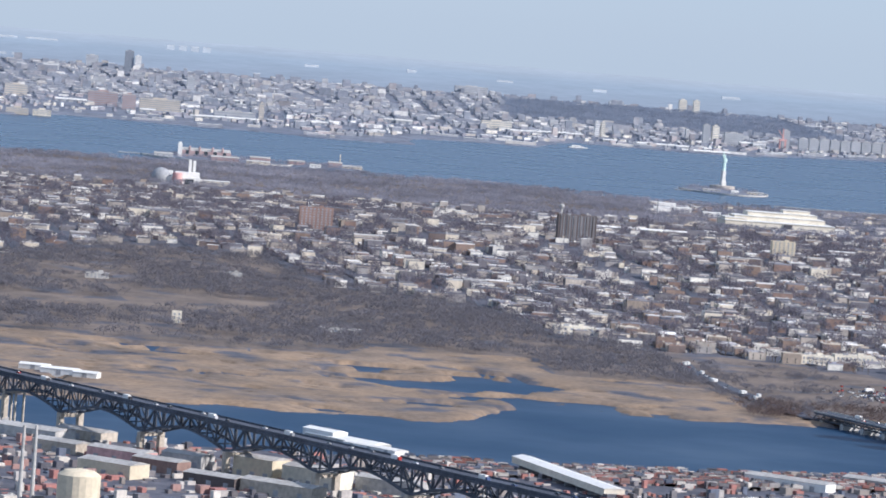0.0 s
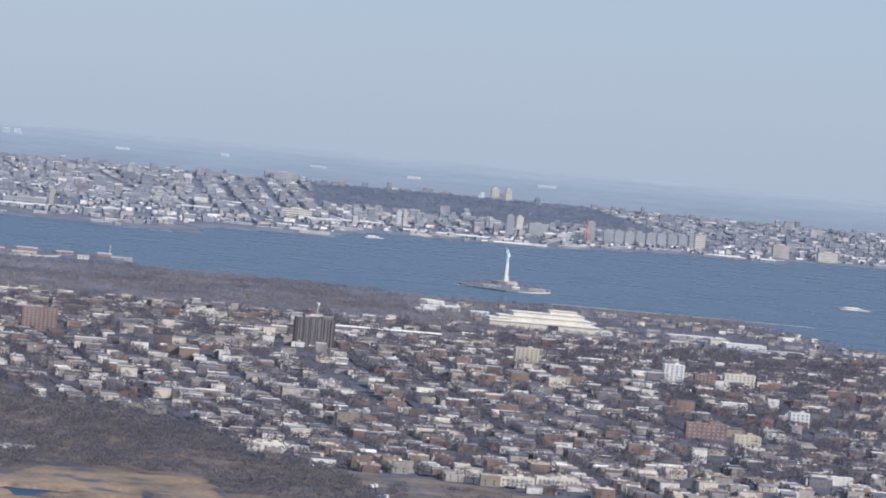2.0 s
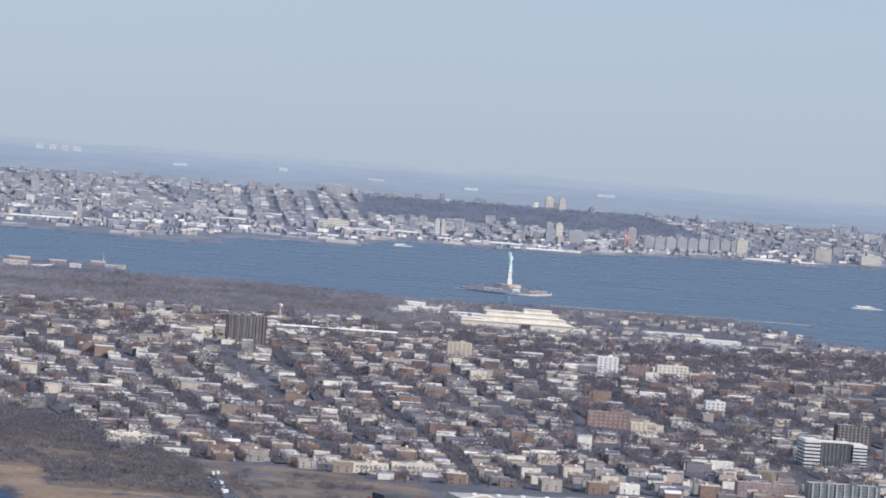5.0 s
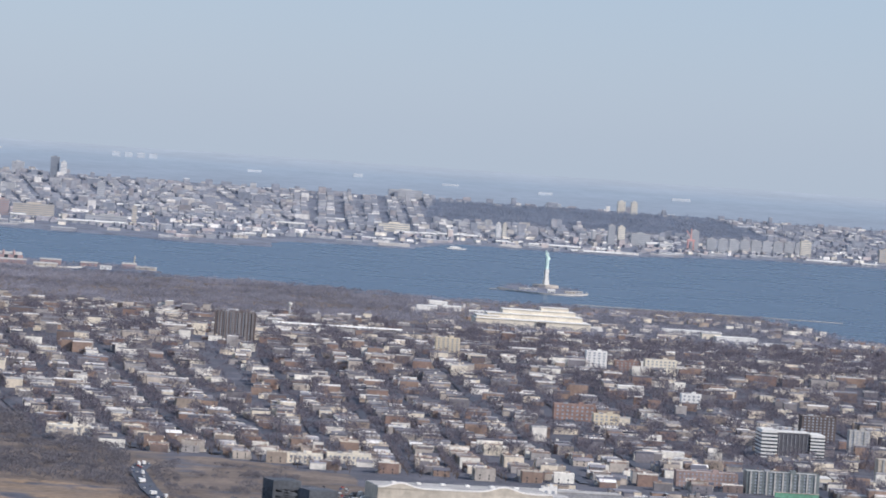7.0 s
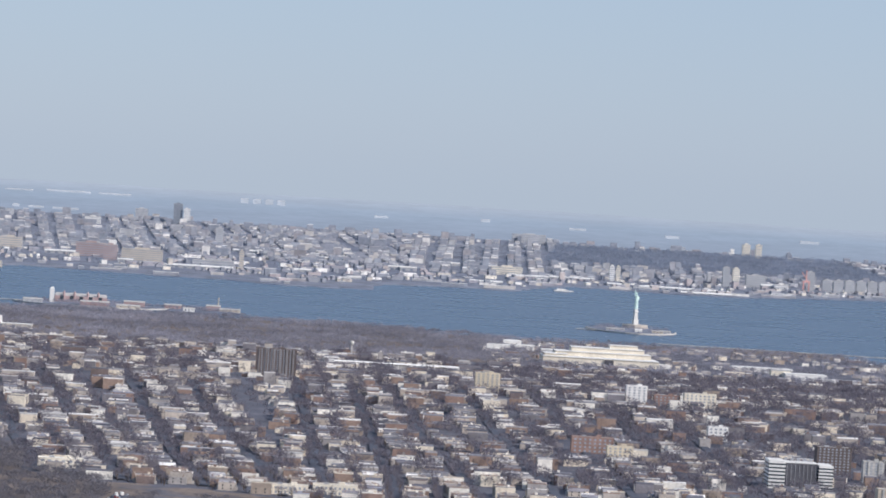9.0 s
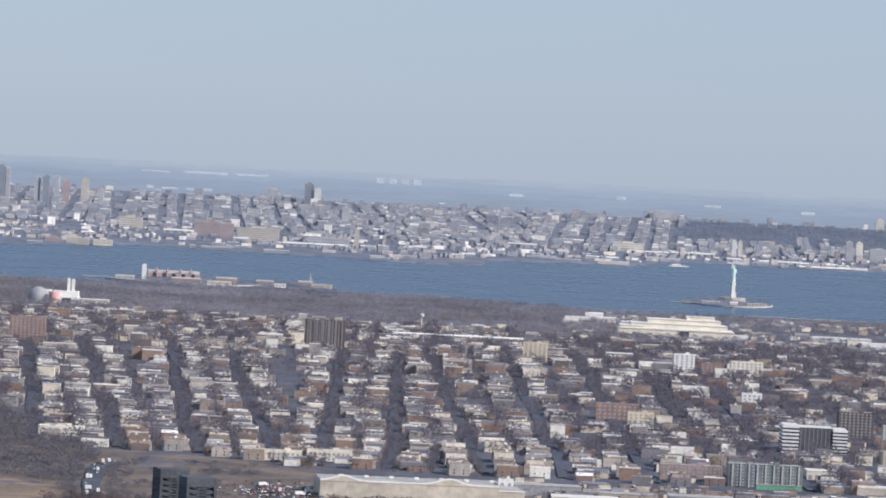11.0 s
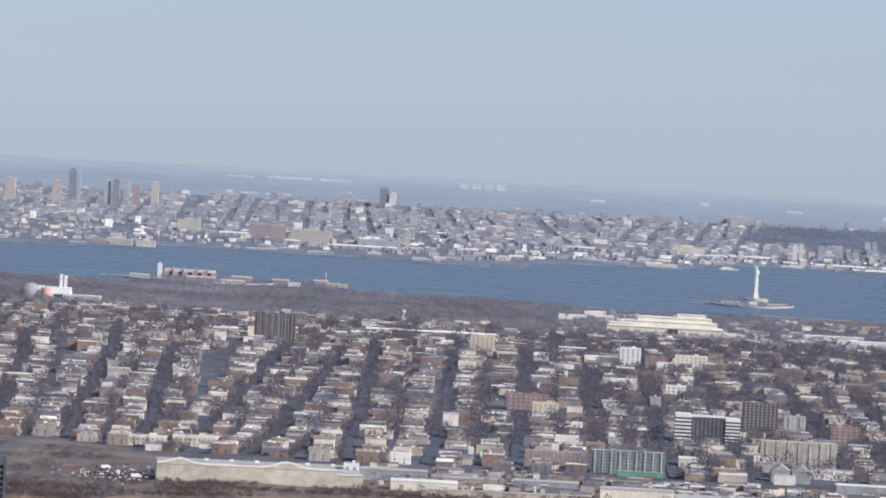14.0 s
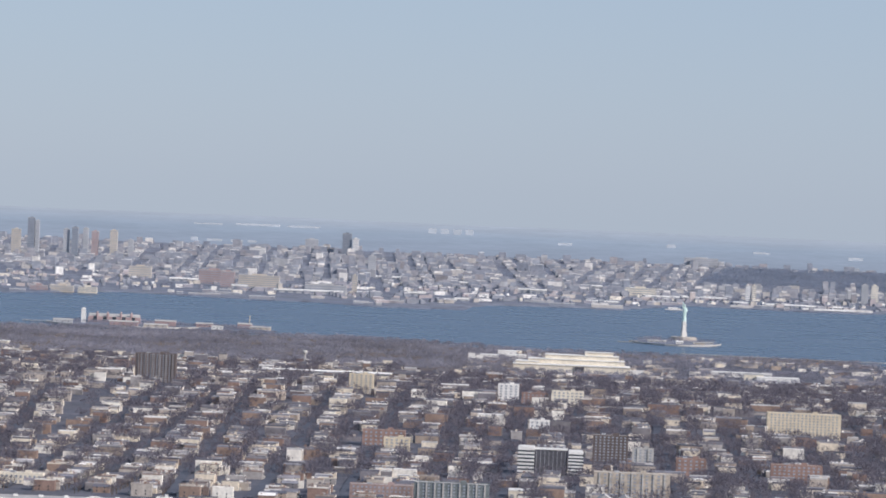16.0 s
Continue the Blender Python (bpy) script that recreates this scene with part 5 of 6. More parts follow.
def plant_trees():
    r = np.random.RandomState(31)
    near_t = [twig_template(r, 11.5, 5.2, 52, 0.36) for _ in range(10)]
    park_t = [twig_template(r, 8.5, 5.8, 62, 0.36) for _ in range(10)]
    wood_t = [twig_template(r, 10, 5.2, 32, 0.56) for _ in range(10)]
    xs, ys, big = [], [], []
    for k in range(len(STREETS) - 1):
        mid = (STREETS[k + 1] - STREETS[k]) / 2
        for off, p, jit in ((-6.5, 0.85, 2.5), (6.5, 0.85, 2.5), (mid, 0.95, 8.0)):
            y = np.arange(-5330, -2190, 10.0)
            y = y + r.uniform(-3, 3, len(y))
            x = street_x(k, y) + off + r.uniform(-jit, jit, len(y))
            # gaps and thick patches along each row
            m = (r.rand(len(y)) < p * (0.62 + 0.75 * hills(x, y, 110, 41 + k % 3))) & (y > city_front(x))
            xs.append(x[m])
            ys.append(y[m])
            big.append(np.full(m.sum(), 1.28 if off > 10 else 0.95))
    # yard trees fill the gaps in the rows
    gx, gy = r.uniform(-1900, 800, 26000), r.uniform(-5320, -2250, 26000)
    m = (yard_patch(gx, gy) < np.interp(gx, [-500, -300], [-0.28, -0.13])) & view_only(gx, gy, -16, 16) & (r.rand(26000) < 0.8)
    xs.append(gx[m])
    ys.append(gy[m])
    big.append(np.full(m.sum() + 1500, 1.1))
    xs.append(r.uniform(-450, 800, 1500))
    ys.append(r.uniform(-5250, -2400, 1500))
    x, y, big = np.concatenate(xs), np.concatenate(ys), np.concatenate(big)
    m = (y > city_front(x)) & free_of_big(x, y) & view_only(x, y) & (hills(x, y, 180, 58) > -0.55)
    x, y, big = x[m], y[m], big[m]
    near = (y < -5000) & (x > -1000) & (x < -330)
    size = big[~near] * r.uniform(0.6, 1.25, (~near).sum()) + 0.3 * np.clip(hills(x[~near], y[~near], 130, 64), -0.4, 1)
    chunk = scatter(near_t, x[~near], y[~near], land(x[~near], y[~near]), size, r)
    stuff("street_trees", [(*chunk, M["twig"])], "bare brown winter trees along streets and yards", "trees")
    # the wood by the bay
    n = 20000
    x, y = r.uniform(-2300, -250, n), r.uniform(-2180, -820, n)
    dens = 0.8 + 0.5 * hills(x, y, 300, 44)
    m = (y < bay_near(x) - 25) & view_only(x, y) & (r.rand(n) < dens) & ~((np.abs(x + 1280) < 105) & (np.abs(y + 1850) < 60)) & ~((np.abs(x + 243) < 125) & (y > -2050))
    m &= (x < -420) | (r.rand(n) < 0.5)
    x, y = x[m], y[m]
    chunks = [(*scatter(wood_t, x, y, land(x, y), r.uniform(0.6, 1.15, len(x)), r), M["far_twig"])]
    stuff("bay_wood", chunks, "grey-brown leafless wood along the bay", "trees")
    # trees of the depots on the right
    n = 11000
    x, y = r.uniform(-420, 1000, n), r.uniform(-2900, -1000, n)
    m = (y < bay_near(x) - 30) & ~((np.abs(x + 243) < 120) & (np.abs(y + 1910) < 95)) & ~((x > 10) & (x < 210) & (np.abs(y + 1560) < 70)) & ~((x > 40) & (x < 215) & (np.abs(y + 2030) < 75))
    x, y = x[m], y[m]
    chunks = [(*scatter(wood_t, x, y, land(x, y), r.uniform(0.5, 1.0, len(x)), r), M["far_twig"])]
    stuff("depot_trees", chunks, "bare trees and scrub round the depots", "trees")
    # the park wood by the reeds
    n = 17000
    x, y = r.uniform(-2300, -780, n), r.uniform(-5700, -4150, n)
    dens = np.interp(x, [-1500, -1330], [0.62, 0.95]) + 0.6 * hills(x, y, 240, 47)
    m = (x < -1000) & (y < city_front(x) + 10) & ~in_marsh(x, y) & (r.rand(n) < dens) & view_only(x, y, -22, 19) & (y > line(RIVER_FAR, x) + 30)
    x, y = x[m], y[m]
    m = ~((np.abs(x + 860) < 75) & (y > -5760) & (y < -5430)) & (np.hypot((x + 1460) / 85, (y + 4960) / 115) > 1) & (np.hypot((x + 1620) / 105, (y + 5070) / 105) > 1)
    x, y = x[m], y[m]
    chunks = [(*scatter(park_t, x, y, land(x, y), r.uniform(0.7, 1.2, len(x)), r), M["park_twig"])]
    stuff("park_wood", chunks, "dark leafless park wood beside the reeds", "trees")
    # brown scrub and bushes on the river bank
    n = 6500
    x = r.uniform(-1010, 100, n)
    y = line(RIVER_FAR, x) + 22 + 150 * r.rand(n) ** 1.2
    m = (hills(x * 0.7, y * 1.5, 110, 83) > -0.2) & ~((np.abs(x + 688) < 92) & (y > -5606)) & (y < np.interp(x, [-560, -520, -300, 0], [-5605, -5600, -5585, -5530]))
    m &= ~((np.abs(x + 860) < 30) & (y > -5700))
    x, y = x[m], y[m]
    n = len(x)
    chunks = [(*scatter(near_t, x, y, land(x, y), r.uniform(0.22, 0.62, n) + 0.3 * (r.rand(n) < 0.06), r), M["brush"])]
    # thickets along the approach road and in the rough grass beside it
    n = 1500
    x, y = r.uniform(-1010, -800, n), r.uniform(-5800, -5300, n)
    road_x = np.interp(y, [-5834, -5709, -5574, -5399, -5335], [-955, -972, -984, -992, -985])
    m = (y > line(RIVER_FAR, x) + 25) & (np.abs(x - road_x) > 12) & ((np.abs(x - road_x) < 34) | (hills(x, y, 90, 86) > 0.35)) & ~((np.abs(x + 820) < 50) & (np.abs(y + 5560) < 70))
    x, y = x[m], y[m]
    chunks.append((*scatter(park_t, x, y, land(x, y), r.uniform(0.3, 0.75, len(x)), r), M["park_twig"]))
    stuff("bank_scrub", chunks, "low reddish-brown scrub on the river bank", "bushes")
    # island trees
    n = 1500
    a, q = r.rand(n) * 6.283, np.sqrt(r.rand(n))
    x = np.concatenate([-20 + 88 * q[:300] * np.cos(a[:300]), -1180 + 145 * q[300:1100] * np.cos(a[300:1100]), -960 + 80 * q[1100:] * np.cos(a[1100:])])
    y = np.concatenate([-110 + 170 * q[:300] * np.sin(a[:300]), -490 + 140 * q[300:1100] * np.sin(a[300:1100]), -480 + 80 * q[1100:] * np.sin(a[1100:])])
    m = (np.hypot(x, y) > 34) & (r.rand(n) < 0.6)
    x, y = x[m], y[m]
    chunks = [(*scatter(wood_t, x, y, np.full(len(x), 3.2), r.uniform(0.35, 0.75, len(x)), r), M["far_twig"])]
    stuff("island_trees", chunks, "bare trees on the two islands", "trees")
    return r


plant_trees()


def single_tree(seed, label):
    """A bare tree of its own: trunk, limbs and twig crown."""
    r = np.random.RandomState(seed)
    t = thing("tree", -980, -5300, None, 0, label, "tree", "street trees")
    part("trunk", Geo().lathe(0, 0, [(0.45, -1.5), (0.3, 2), (0.22, 4.5), (0.08, 9)], 6), M["bark"], t)
    for k in range(4):
        a = k * 1.6 + r.rand()
        part("limb", Geo().beam((0, 0, 2.6 + 0.5 * k), (2.7 * math.cos(a), 2.7 * math.sin(a), 5.6 + 0.6 * k), 0.11), M["bark"], t)
    v, f = twig_template(r, 11, 4.4, 70, 0.2)
    me = mesh_of("crown", v * S, f, [M["twig"]])
    c = new("crown", me)
    c.parent = t
    return t


def put_trees():
    r = random.Random(5)
    temps = [single_tree(50 + k, "bare brown street tree with a twiggy crown") for k in range(4)]
    n = 0
    for k in range(len(STREETS) - 1):
        mid = (STREETS[k + 1] - STREETS[k]) / 2
        for off, step in ((-6.0, 17), (6.0, 17), (mid, 10)):
            y = -5325.0
            while y < -5000 and n < 210:
                x = street_x(k, y) + off + r.uniform(-2, 2)
                if -1000 < x < -330 and y > float(city_front(x)) and free_of_big(np.array([x]), np.array([y]))[0] and r.random() < 0.8:
                    p = place((x, y, float(land(x, y))))
                    m = pose(p[0], p[1], p[2], 0, 0, r.uniform(0, 360))
                    if n < 4:
                        temps[n].matrix_world = m
                    else:
                        copy_thing(temps[n % 4], m)
                    n += 1
                y += step * r.uniform(0.7, 1.3)


put_trees()


# ---- the far city ----
def far_wood(x, y):
    return (x > 180 + 0.1 * (y - 5400)) & (x < 1420) & (y > 5330) & (y < 6950)


def hill_foot(x):
    """Where the flat quay land ends and the far hill with its straight streets begins."""
    return np.interp(x, [-3500, -1200, -600, -100, 400, 900, 1800], [4300, 4150, 4000, 3900, 4100, 4500, 4800])


def far_rows(r, x_from, x_to, lean, pitch, street, lofty=1.0, dense=1.0):
    """Rows of houses up and down the far hill, with dark streets between, broken up by yards and odd blocks."""
    out = []
    col = x_from
    while col < x_to:
        step = pitch * r.uniform(0.8, 1.25)
        tilt = lean + r.normal() * 0.004
        tall, full = lofty, 0.85 * dense
        y = 3300.0
        gap_at = r.uniform(0, 200)
        while y < 7150:
            d = r.uniform(7, 19)
            if (y + gap_at) % 170 < 20:
                y += 24
                tall, full = lofty * r.uniform(0.6, 1.4), dense * r.choice([0.25, 0.7, 0.9, 0.97])
                continue
            for off in (-1, 1):
                w = (step - street) / 2 * r.uniform(0.7, 1.05)
                h = r.choice([5, 6.5, 8, 10, 13, 19, 28], p=[0.2, 0.26, 0.26, 0.16, 0.08, 0.03, 0.01])
                h = h * tall
                if r.rand() < full:
                    out.append((col + off * (step - street) / 4 + tilt * (y - 4000) + r.normal() * 1.5, y, w, d * 0.9, h))
            y += d
        col += step
    return np.array(out)


def far_city():
    r = np.random.RandomState(77)
    a = far_rows(r, -4300, 300, -0.055, 79.0, 31.0)
    b = far_rows(r, -330, 700, 0.058, 76.0, 30.0)
    c = far_rows(r, 760, 3600, 0.02, 70.0, 28.0, 0.75, 0.55)
    a = a[a[:, 0] < -370 + 0.07 * (a[:, 1] - 4000)]
    rows = np.concatenate([a, b, c])
    x, y, w, d, h = rows.T
    m = (y > hill_foot(x) + 260 * hills(x, y, 500, 91)) & view_only(x, y, -15, 15) & ~far_wood(x, y) & (np.hypot(x + OX, y + OY) < 16600)
    x, y, w, d, h = x[m], y[m], w[m], d[m], h[m]
    z = land(x, y)
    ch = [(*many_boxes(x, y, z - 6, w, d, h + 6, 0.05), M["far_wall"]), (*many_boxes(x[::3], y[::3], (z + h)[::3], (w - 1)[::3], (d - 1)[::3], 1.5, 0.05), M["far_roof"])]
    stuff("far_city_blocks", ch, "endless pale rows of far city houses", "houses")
    # larger halls, schools and blocks among the rows
    n = 900
    x, y = r.uniform(-3900, 3000, n), r.uniform(3600, 7100, n)
    m = (y > hill_foot(x)) & ~far_wood(x, y) & view_only(x, y, -15, 15)
    x, y = x[m], y[m]
    n = len(x)
    w, d, h = 14 + 34 * r.rand(n) ** 2, r.uniform(14, 30, n), 8 + 22 * r.rand(n) ** 2.5
    z = land(x, y)
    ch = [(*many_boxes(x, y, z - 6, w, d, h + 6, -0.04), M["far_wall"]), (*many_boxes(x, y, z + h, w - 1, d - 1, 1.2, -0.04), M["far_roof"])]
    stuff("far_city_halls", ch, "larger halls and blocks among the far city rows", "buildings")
    # the flat land of works, halls and odd houses between quays and hill
    n = 8000
    x, y = r.uniform(-3800, 3000, n), 1500 + r.rand(n) * 3300
    sh = line(BAY_FAR, x)
    lot = np.interp(x, [-3500, -500, 100, 3000], [420, 320, 90, 60])
    keep = 0.45 + 0.55 * hills(x, y, 420, 71)
    m = (y > sh + lot) & (y < hill_foot(x) + 60) & view_only(x, y, -15, 15) & (r.rand(n) < keep)
    x, y = x[m], y[m]
    n = len(x)
    w, d, h = 7 + 34 * r.rand(n) ** 2.5, r.uniform(8, 26, n), r.uniform(3.5, 11, n)
    m = r.rand(n) < 0.025
    w, h = np.where(m, w * 0.8, w), np.where(m, h * 2.4, h)
    z = land(x, y)
    ch = [(*many_boxes(x, y, z - 5, w, d, h + 5, 0.25), M["quay_wall"]), (*many_boxes(x, y, z + h, w - 0.6, d - 0.6, 0.7, 0.25), M["far_roof"])]
    stuff("far_works", ch, "mixed works, halls and houses behind the far quays", "houses")
    # sheds on the quays
    n = 90
    x = r.uniform(-3500, 3000, n)
    y = line(BAY_FAR, x) + 35 + r.rand(n) ** 1.5 * np.interp(x, [-500, 200], [420, 130])
    m = view_only(x, y, -15, 15)
    x, y = x[m], y[m]
    n = len(x)
    w, d, h = 15 + 75 * r.rand(n) ** 2, r.uniform(10, 24, n), r.uniform(4, 9, n)
    ch = [(*many_boxes(x, y, land(x, y) - 5, w, d, h + 5), M["far_wall"]), (*many_boxes(x, y, land(x, y) + h, w, d, 0.8), M["lightfelt"])]
    stuff("quay_sheds", ch, "low pale sheds along the far quays", "sheds")
    # bare street trees of the far city, and the wooded hill
    tall = [twig_template(r, 13, 7, 14, 1.0) for _ in range(6)]
    n = 16000
    x, y = r.uniform(-4000, 3000, n), r.uniform(2000, 7100, n)
    m = (y > line(BAY_FAR, x) + 150) & ((x > 700) | (r.rand(n) < 0.6)) & view_only(x, y, -14, 14)
    x, y = x[m], y[m]
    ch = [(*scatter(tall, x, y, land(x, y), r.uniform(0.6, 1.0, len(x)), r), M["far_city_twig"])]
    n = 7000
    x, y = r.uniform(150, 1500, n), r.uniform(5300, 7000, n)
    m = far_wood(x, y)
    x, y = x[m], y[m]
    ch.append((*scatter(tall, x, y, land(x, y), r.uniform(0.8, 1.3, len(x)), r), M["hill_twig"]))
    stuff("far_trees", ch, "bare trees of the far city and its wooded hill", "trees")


far_city()


def depot_clutter():
    r = np.random.RandomState(19)
    n = 1000
    x, y = r.uniform(-430, 800, n), r.uniform(-2750, -1150, n)
    m = (y < bay_near(x) - 60) & ~((np.abs(x + 243) < 125) & (np.abs(y + 1910) < 110)) & ~((x > 10) & (x < 215) & (y < -1480) & (y > -2110)) & (hills(x, y, 260, 29) > -0.2)
    x, y = x[m], y[m]
    n = len(x)
    w, d, h = 5 + 30 * r.rand(n) ** 2, r.uniform(4, 14, n), r.uniform(3, 8, n)
    ch = [(*many_boxes(x, y, land(x, y) - 2, w, d, h + 2, 0.15), M["wall"]), (*many_boxes(x, y, land(x, y) + h, w, d, 0.5, 0.15), M["roof"])]
    stuff("depot_sheds", ch, "small sheds, trailers and huts round the depots", "sheds")


depot_clutter()


def quay_shed(x, y, w, d, h, roof, label):
    """A long low hall on the far quays, with a flat pale roof and dark doors."""
    t = thing("quay_shed", x, y, None, 0, label, "shed")
    part("wall", Geo().box(0, 0, -6, w, d, h + 6), M["far_stone"], t)
    part("roof", Geo().gable(0, 0, h, w + 2, d + 2, 2.5), M[roof], t)
    part("fascia", Geo().box(0, -d / 2 - 1.1, h - 2.2, w + 2, 0.4, 2.4), M[roof], t)
    for i in range(int(w / 24)):
        part("dock_door", Geo().box(-w / 2 + 24 * (i + 0.5), -d / 2 - 0.1, 0, 9, 0.4, h * 0.6), M["far_slate"], t)


for x, y, w, h in ((390, 3390, 124, 7), (271, 3470, 70, 7), (158, 3860, 140, 8), (21, 3765, 112, 8), (-1000, 2600, 195, 9), (-562, 2500, 40, 7), (-702, 2880, 50, 9),
                   (-360, 3770, 52, 12), (-204, 4590, 92, 10), (-639, 4430, 92, 8), (500, 3110, 150, 4), (-1424, 3390, 94, 9), (-1212, 2800, 44, 10), (-859, 4670, 100, 8),
                   (-684, 4560, 76, 9), (-591, 2410, 34, 6), (-394, 3785, 56, 12), (-165, 2930, 94, 6), (503, 3350, 112, 7), (1290, 3680, 106, 6), (1426, 3650, 48, 7), (823, 4130, 70, 14)):
    quay_shed(x, y, w, 26, h, "white" if w > 60 else "lightfelt", "long low quay shed with a white roof" if w > 60 else "small pale hall behind the far quays")


def wharf_clutter():
    """Small sheds, vans and stacks in the yards behind the waterfront."""
    r = np.random.RandomState(23)
    n = 620
    x, y = r.uniform(-590, 120, n), r.uniform(-5520, -5345, n)
    m = free_of_big(x, y)
    for bx, by, hw, hd in ((-600, -5445, 66, 22), (-610, -5468, 12, 12), (-430, -5470, 34, 20), (-500, -5480, 30, 20), (-120, -5330, 40, 18), (-95, -5490, 36, 28), (-263, -5545, 54, 38),
                           (-172, -5530, 30, 38), (-350, -5262, 30, 10), (-540, -5540, 36, 18), (-348, -5560, 38, 22), (-688, -5562, 100, 70)):
        m &= ~((np.abs(x - bx) < hw) & (np.abs(y - by) < hd))
    x, y = x[m], y[m]
    n = len(x)
    w, d, h = 4 + 26 * r.rand(n) ** 2.5, 3 + 12 * r.rand(n) ** 1.5, 2 + 6 * r.rand(n) ** 1.6
    ch = [(*many_boxes(x, y, land(x, y) - 2, w, d, h + 2, 0.06), M["wall"]), (*many_boxes(x, y, land(x, y) + h, w + 0.3, d + 0.3, 0.5, 0.06), M["roof"])]
    stuff("wharf_sheds", ch, "small sheds, vans and stacked goods behind the waterfront", "sheds")
    n = 520
    x, y = r.uniform(-590, 120, n), r.uniform(-5600, -5345, n)
    m = hills(x, y, 90, 33) > 0.1
    x, y = x[m], y[m]
    t = [twig_template(r, 11, 4.6, 34, 0.36) for _ in range(6)]
    stuff("wharf_trees", [(*scatter(t, x, y, land(x, y), r.uniform(0.4, 1.0, len(x)), r), M["twig"])], "bare trees between the waterfront yards", "trees")


wharf_clutter()


def car_lot():
    r = np.random.RandomState(61)
    n = 210
    x, y = -812 + 26 * r.normal(size=n), -5560 + 42 * r.normal(size=n)
    x, y = np.round(x / 3.0) * 3.0, np.round(y / 6.5) * 6.5
    m = (x < -784) & (x > -880)
    x, y = x[m], y[m]
    z = land(x, y) + 0.25
    ch = [(*many_boxes(x, y, z, 1.9, 4.5, 0.95, 0.12), M["car_lot"]), (*many_boxes(x, y - 0.2, z + 0.95, 1.7, 2.3, 0.6, 0.12), M["dark"])]
    stuff("parked_cars", ch, "rows of parked cars on the lot beside the mall", "cars")


car_lot()


def far_tower(x, y, w, d, h, wall, label, floors=10, cap=True, z=None, group=""):
    t = thing("far_tower", x, y, z, 0, label, "tower block", group)
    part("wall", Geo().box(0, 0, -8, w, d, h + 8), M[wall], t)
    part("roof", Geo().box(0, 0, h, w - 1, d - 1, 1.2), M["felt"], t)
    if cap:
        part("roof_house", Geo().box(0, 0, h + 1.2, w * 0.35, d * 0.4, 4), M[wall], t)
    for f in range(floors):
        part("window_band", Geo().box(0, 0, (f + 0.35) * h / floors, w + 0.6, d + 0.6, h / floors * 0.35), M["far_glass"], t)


for row in (
    (-1130, 6850, 34, 30, 78, "far_slate", "tall dark glass tower on the far ridge"), (-1096, 6840, 24, 24, 60, "white", "white tower beside a dark tower"),
    (-1271, 6930, 48, 26, 48, "far_stone", "grey slab tower on the far ridge"), (-2185, 5600, 24, 20, 128, "far_slate", "tall blue-grey tower above the far city"),
    (-2164, 5606, 14, 18, 118, "far_stone", "pale tower beside a tall grey tower"), (-2405, 5600, 36, 20, 85, "far_buff", "buff apartment block of the far city"),
    (-2238, 5600, 32, 20, 85, "far_buff", "buff apartment block of the far city"), (-2059, 5600, 20, 18, 93, "far_stone", "grey apartment tower of the far city"),
    (-2027, 5590, 22, 18, 100, "far_slate", "slate apartment tower of the far city"), (-1990, 5600, 18, 18, 98, "far_stone", "tall apartment tower of the far city"),
    (-1959, 5620, 24, 18, 88, "far_brick", "brick apartment tower of the far city"), (-1890, 5600, 26, 18, 95, "far_buff", "tan apartment tower of the far city"),
    (-1840, 5700, 18, 18, 60, "far_stone", "grey apartment tower of the far city"),
    (236, 7080, 132, 30, 34, "far_stone", "wide grey block on the far ridge"), (300, 4050, 15, 20, 46, "white", "slim white twin block near the quays"),
    (320, 4050, 13, 20, 46, "cream", "slim white twin block near the quays"), (674, 4125, 22, 20, 62, "far_stone", "pale twin tower near the quays"),
    (706, 4130, 22, 20, 60, "cream", "pale twin tower near the quays"), (776, 4180, 62, 24, 40, "far_stone", "wide grey block near the quays"),
    (851, 4110, 44, 20, 18, "white", "white low hall near the quays"), (962, 4240, 26, 20, 60, "far_stone", "pale tower beside a red crane"),
    (1580, 4145, 54, 24, 42, "far_buff", "tan block at the far quays"), (1742, 4160, 66, 24, 30, "cream", "cream block at the far quays"),
    (1330, 4250, 34, 20, 50, "cream", "cream tower at the far quays"), (-41, 3960, 98, 30, 26, "cream", "cream terminal hall by the far quays"),
    (-1170, 2985, 120, 34, 36, "far_buff", "long buff brick terminal of the far quays"), (-1262, 2985, 40, 34, 44, "far_brick", "red brick terminal of the far quays"),
    (-1330, 3300, 90, 30, 40, "far_brick", "red brick works of the far quays"), (-960, 2760, 120, 24, 22, "far_stone", "grey long hall of the far quays"),
    (-880, 2800, 14, 14, 52, "far_buff", "slim tan silo tower of the far quays"), (-1590, 3660, 70, 24, 34, "far_buff", "buff block of the far city"),
    (-1601, 1800, 60, 18, 13, "far_buff", "yellow pier house on the near island tip"), (-1535, 1810, 50, 18, 12, "cream", "cream pier house on the near island tip"),
    (-1668, 1830, 46, 18, 11, "far_brick", "brick pier house on the near island tip"), (1091, 7100, 30, 24, 46, "cream", "pale block above the wooded hill"),
    (1125, 6975, 24, 24, 50, "cream", "pale tower above the wooded hill"), (820, 7080, 60, 24, 20, "far_pale", "pale low block above the wooded hill"),
    (-1438, 6390, 60, 24, 24, "white", "white block on the far ridge"), (-960, 5400, 26, 24, 52, "far_stone", "slim grey block of the far city"),
):
    far_tower(*row, floors=max(3, int(row[4] / 6)))
for k in range(9):
    far_tower(1004 + 40 * k, 4150 + 22 * k, 30, 16, 40, "far_stone", "one of a row of grey-green apartment slabs", floors=7, group="quay apartment slabs")


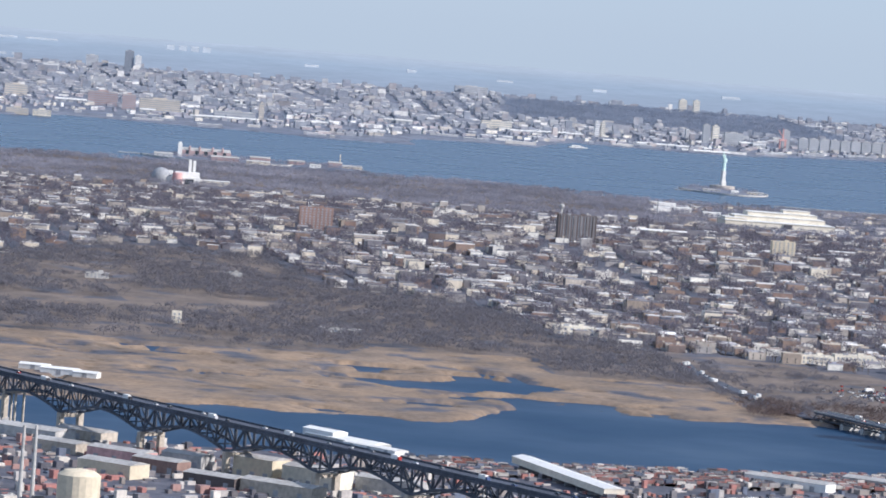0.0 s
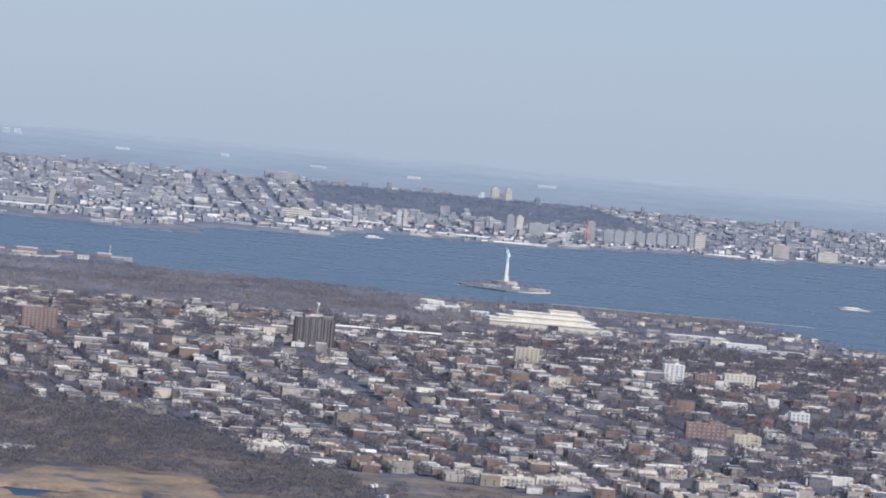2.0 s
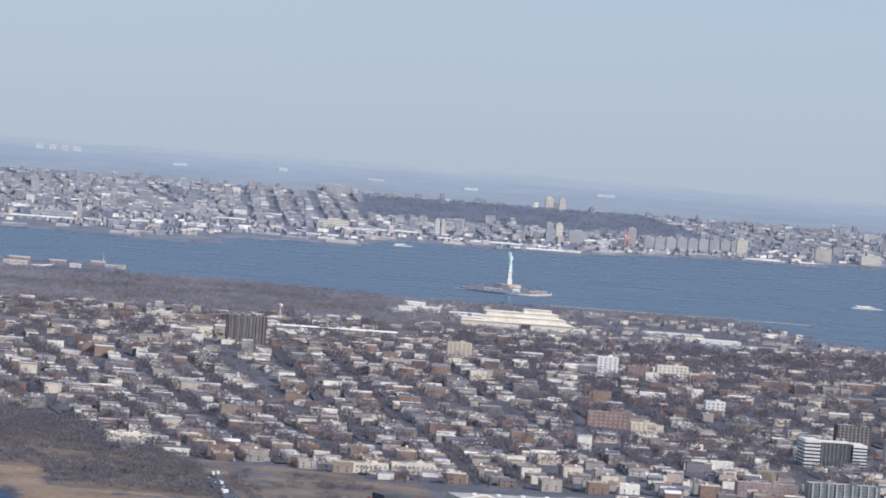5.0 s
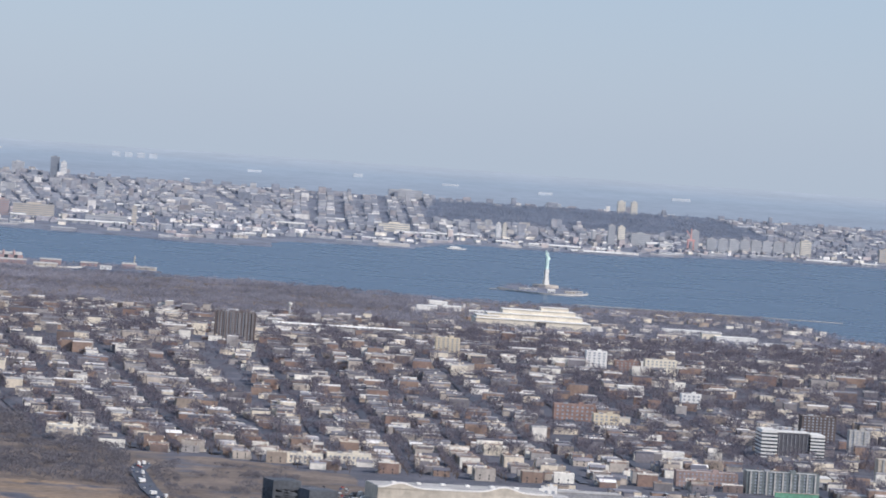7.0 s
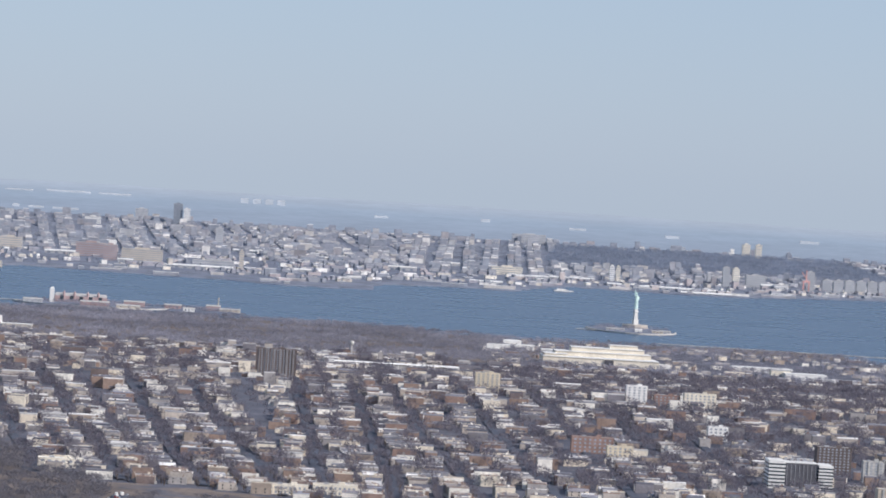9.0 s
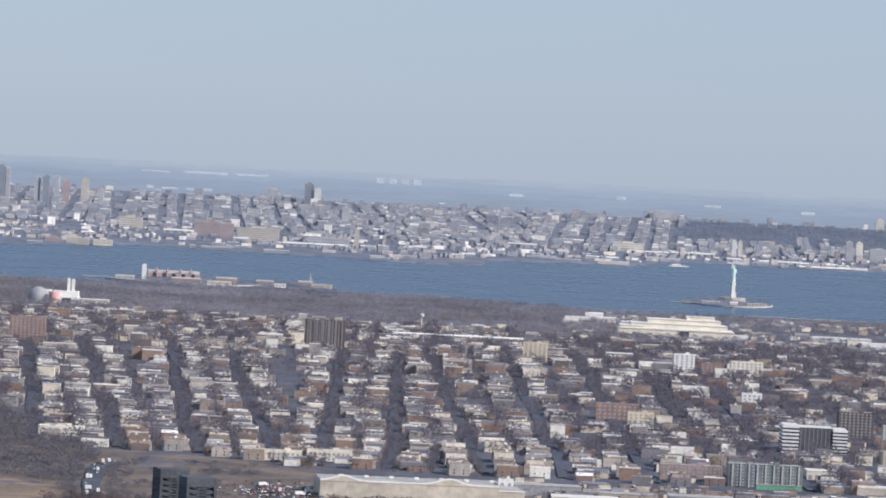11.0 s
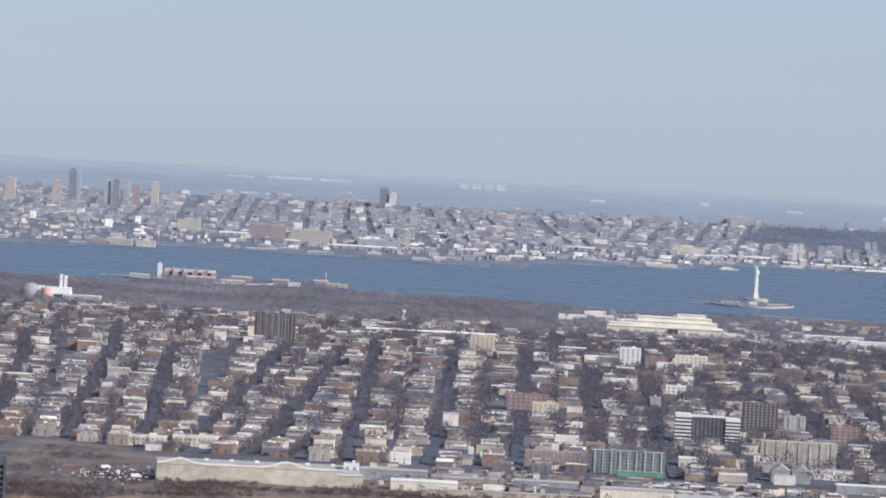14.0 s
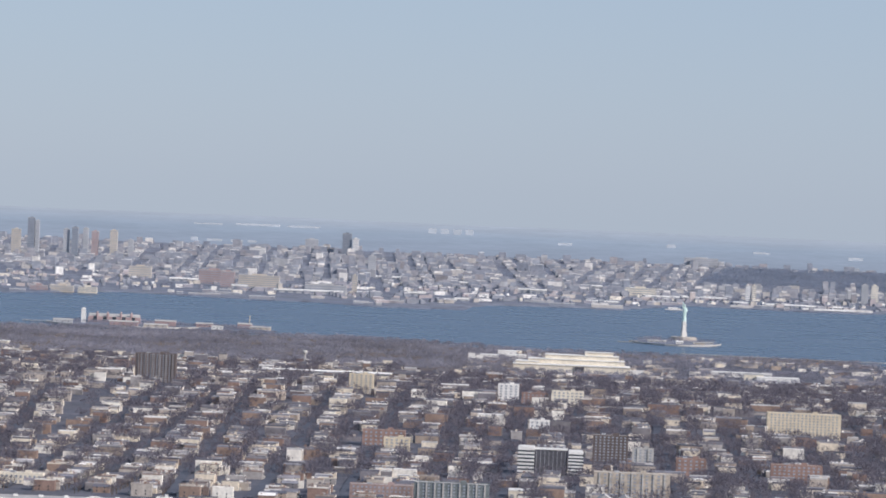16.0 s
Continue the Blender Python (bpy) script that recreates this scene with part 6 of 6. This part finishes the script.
for k in range(7):
    kx = -2720 + 48 * k + 13 * math.sin(k * 2.3)
    far_tower(kx, 5650 + 60 * (k % 3), 15 + 4 * (k % 3), 18, 60 + 6 * ((k * 5) % 4), ("far_stone", "far_pale")[k % 2], "pale apartment tower in a far hill cluster", floors=5, group="far hill towers")


def red_crane():
    t = thing("quay_crane", 940, 4170, None, 0, "tall red lattice quay crane", "crane")
    for sx in (-9, 9):
        for sy in (-8, 8):
            part("leg", Geo().box(sx, sy, -2, 3, 3, 32), M["pink"], t)
    part("portal", Geo().box(0, 0, 28, 24, 20, 6), M["pink"], t)
    part("mast", Geo().box(0, 0, 34, 5, 5, 34, taper=0.6), M["pink"], t)
    part("boom", Geo().beam((0, 0, 40), (-16, 0, 62), 1.4), M["pink"], t)


red_crane()


def far_low_block(x, y, w, h, label, category):
    """A pale, hazy building on the plain beyond the ridge, or a long box for a glint."""
    t = thing("far_block", x, y, None, 0, label, category, "blocks on the far plain")
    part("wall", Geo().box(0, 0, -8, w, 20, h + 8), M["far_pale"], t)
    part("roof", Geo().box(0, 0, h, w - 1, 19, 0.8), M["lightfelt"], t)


for x, y in ((-878, 8960), (-824, 8966), (-770, 8972), (-718, 8978)):
    far_low_block(x, y, 34, 20, "pale apartment block on the hazy far plain", "building")
# the first three long boxes stand in for pale glints on distant water
for x, y, w, h in ((-1850, 8920, 120, 5), (-1640, 8990, 190, 7), (-1440, 9000, 140, 6), (-1795, 7690, 26, 16), (-1714, 7690, 60, 12), (-1622, 7690, 50, 12),
                   (-1560, 7680, 34, 14), (-300, 8400, 60, 8), (150, 8600, 40, 10), (520, 8300, 70, 7), (900, 8100, 60, 8), (1500, 8300, 80, 8)):
    far_low_block(x, y, w, h, "pale roofs and sea-glint streaks on the hazy far plain", "building")


def container_yard():
    r = np.random.RandomState(15)
    n = 2400
    x = r.uniform(-1380, -930, n)
    y = line(RIVER_NEAR, x) - 12 - np.round(r.rand(n) * 14) * 7
    x = np.round(x / 8.5) * 8.5
    lev = r.randint(0, 2, n)
    m = np.abs(x + 1272 + 0.22 * (y + 6520)) > 18
    x, y, lev = x[m], y[m], lev[m]
    ch = [(*many_boxes(x, y, 2.4 + lev * 2.6, r.choice([4.5, 6.2, 7.8], len(x)), 2.4, 2.5), M["rust"])]
    ch.append((*many_boxes(x[::2], y[::2], 0.5, 7.8, 2.4, 4.4), M["rust"]))
    stuff("container_stacks", ch, "stacks of rust-red, blue and grey shipping containers", "containers")
    n = 2600
    x = r.uniform(-1800, -1000, n)
    y = line(RIVER_NEAR, x) - 18 - r.rand(n) * 500
    ch = [(*many_boxes(x, y, 1.5, 3 + 9 * r.rand(n) ** 2, 2.2 + 5 * r.rand(n) ** 2, 1.8 + 6 * r.rand(n) ** 3, 0.6), M["rust"])]
    stuff("yard_clutter", ch, "vehicles, huts and stacked goods in the works yards", "clutter")


container_yard()
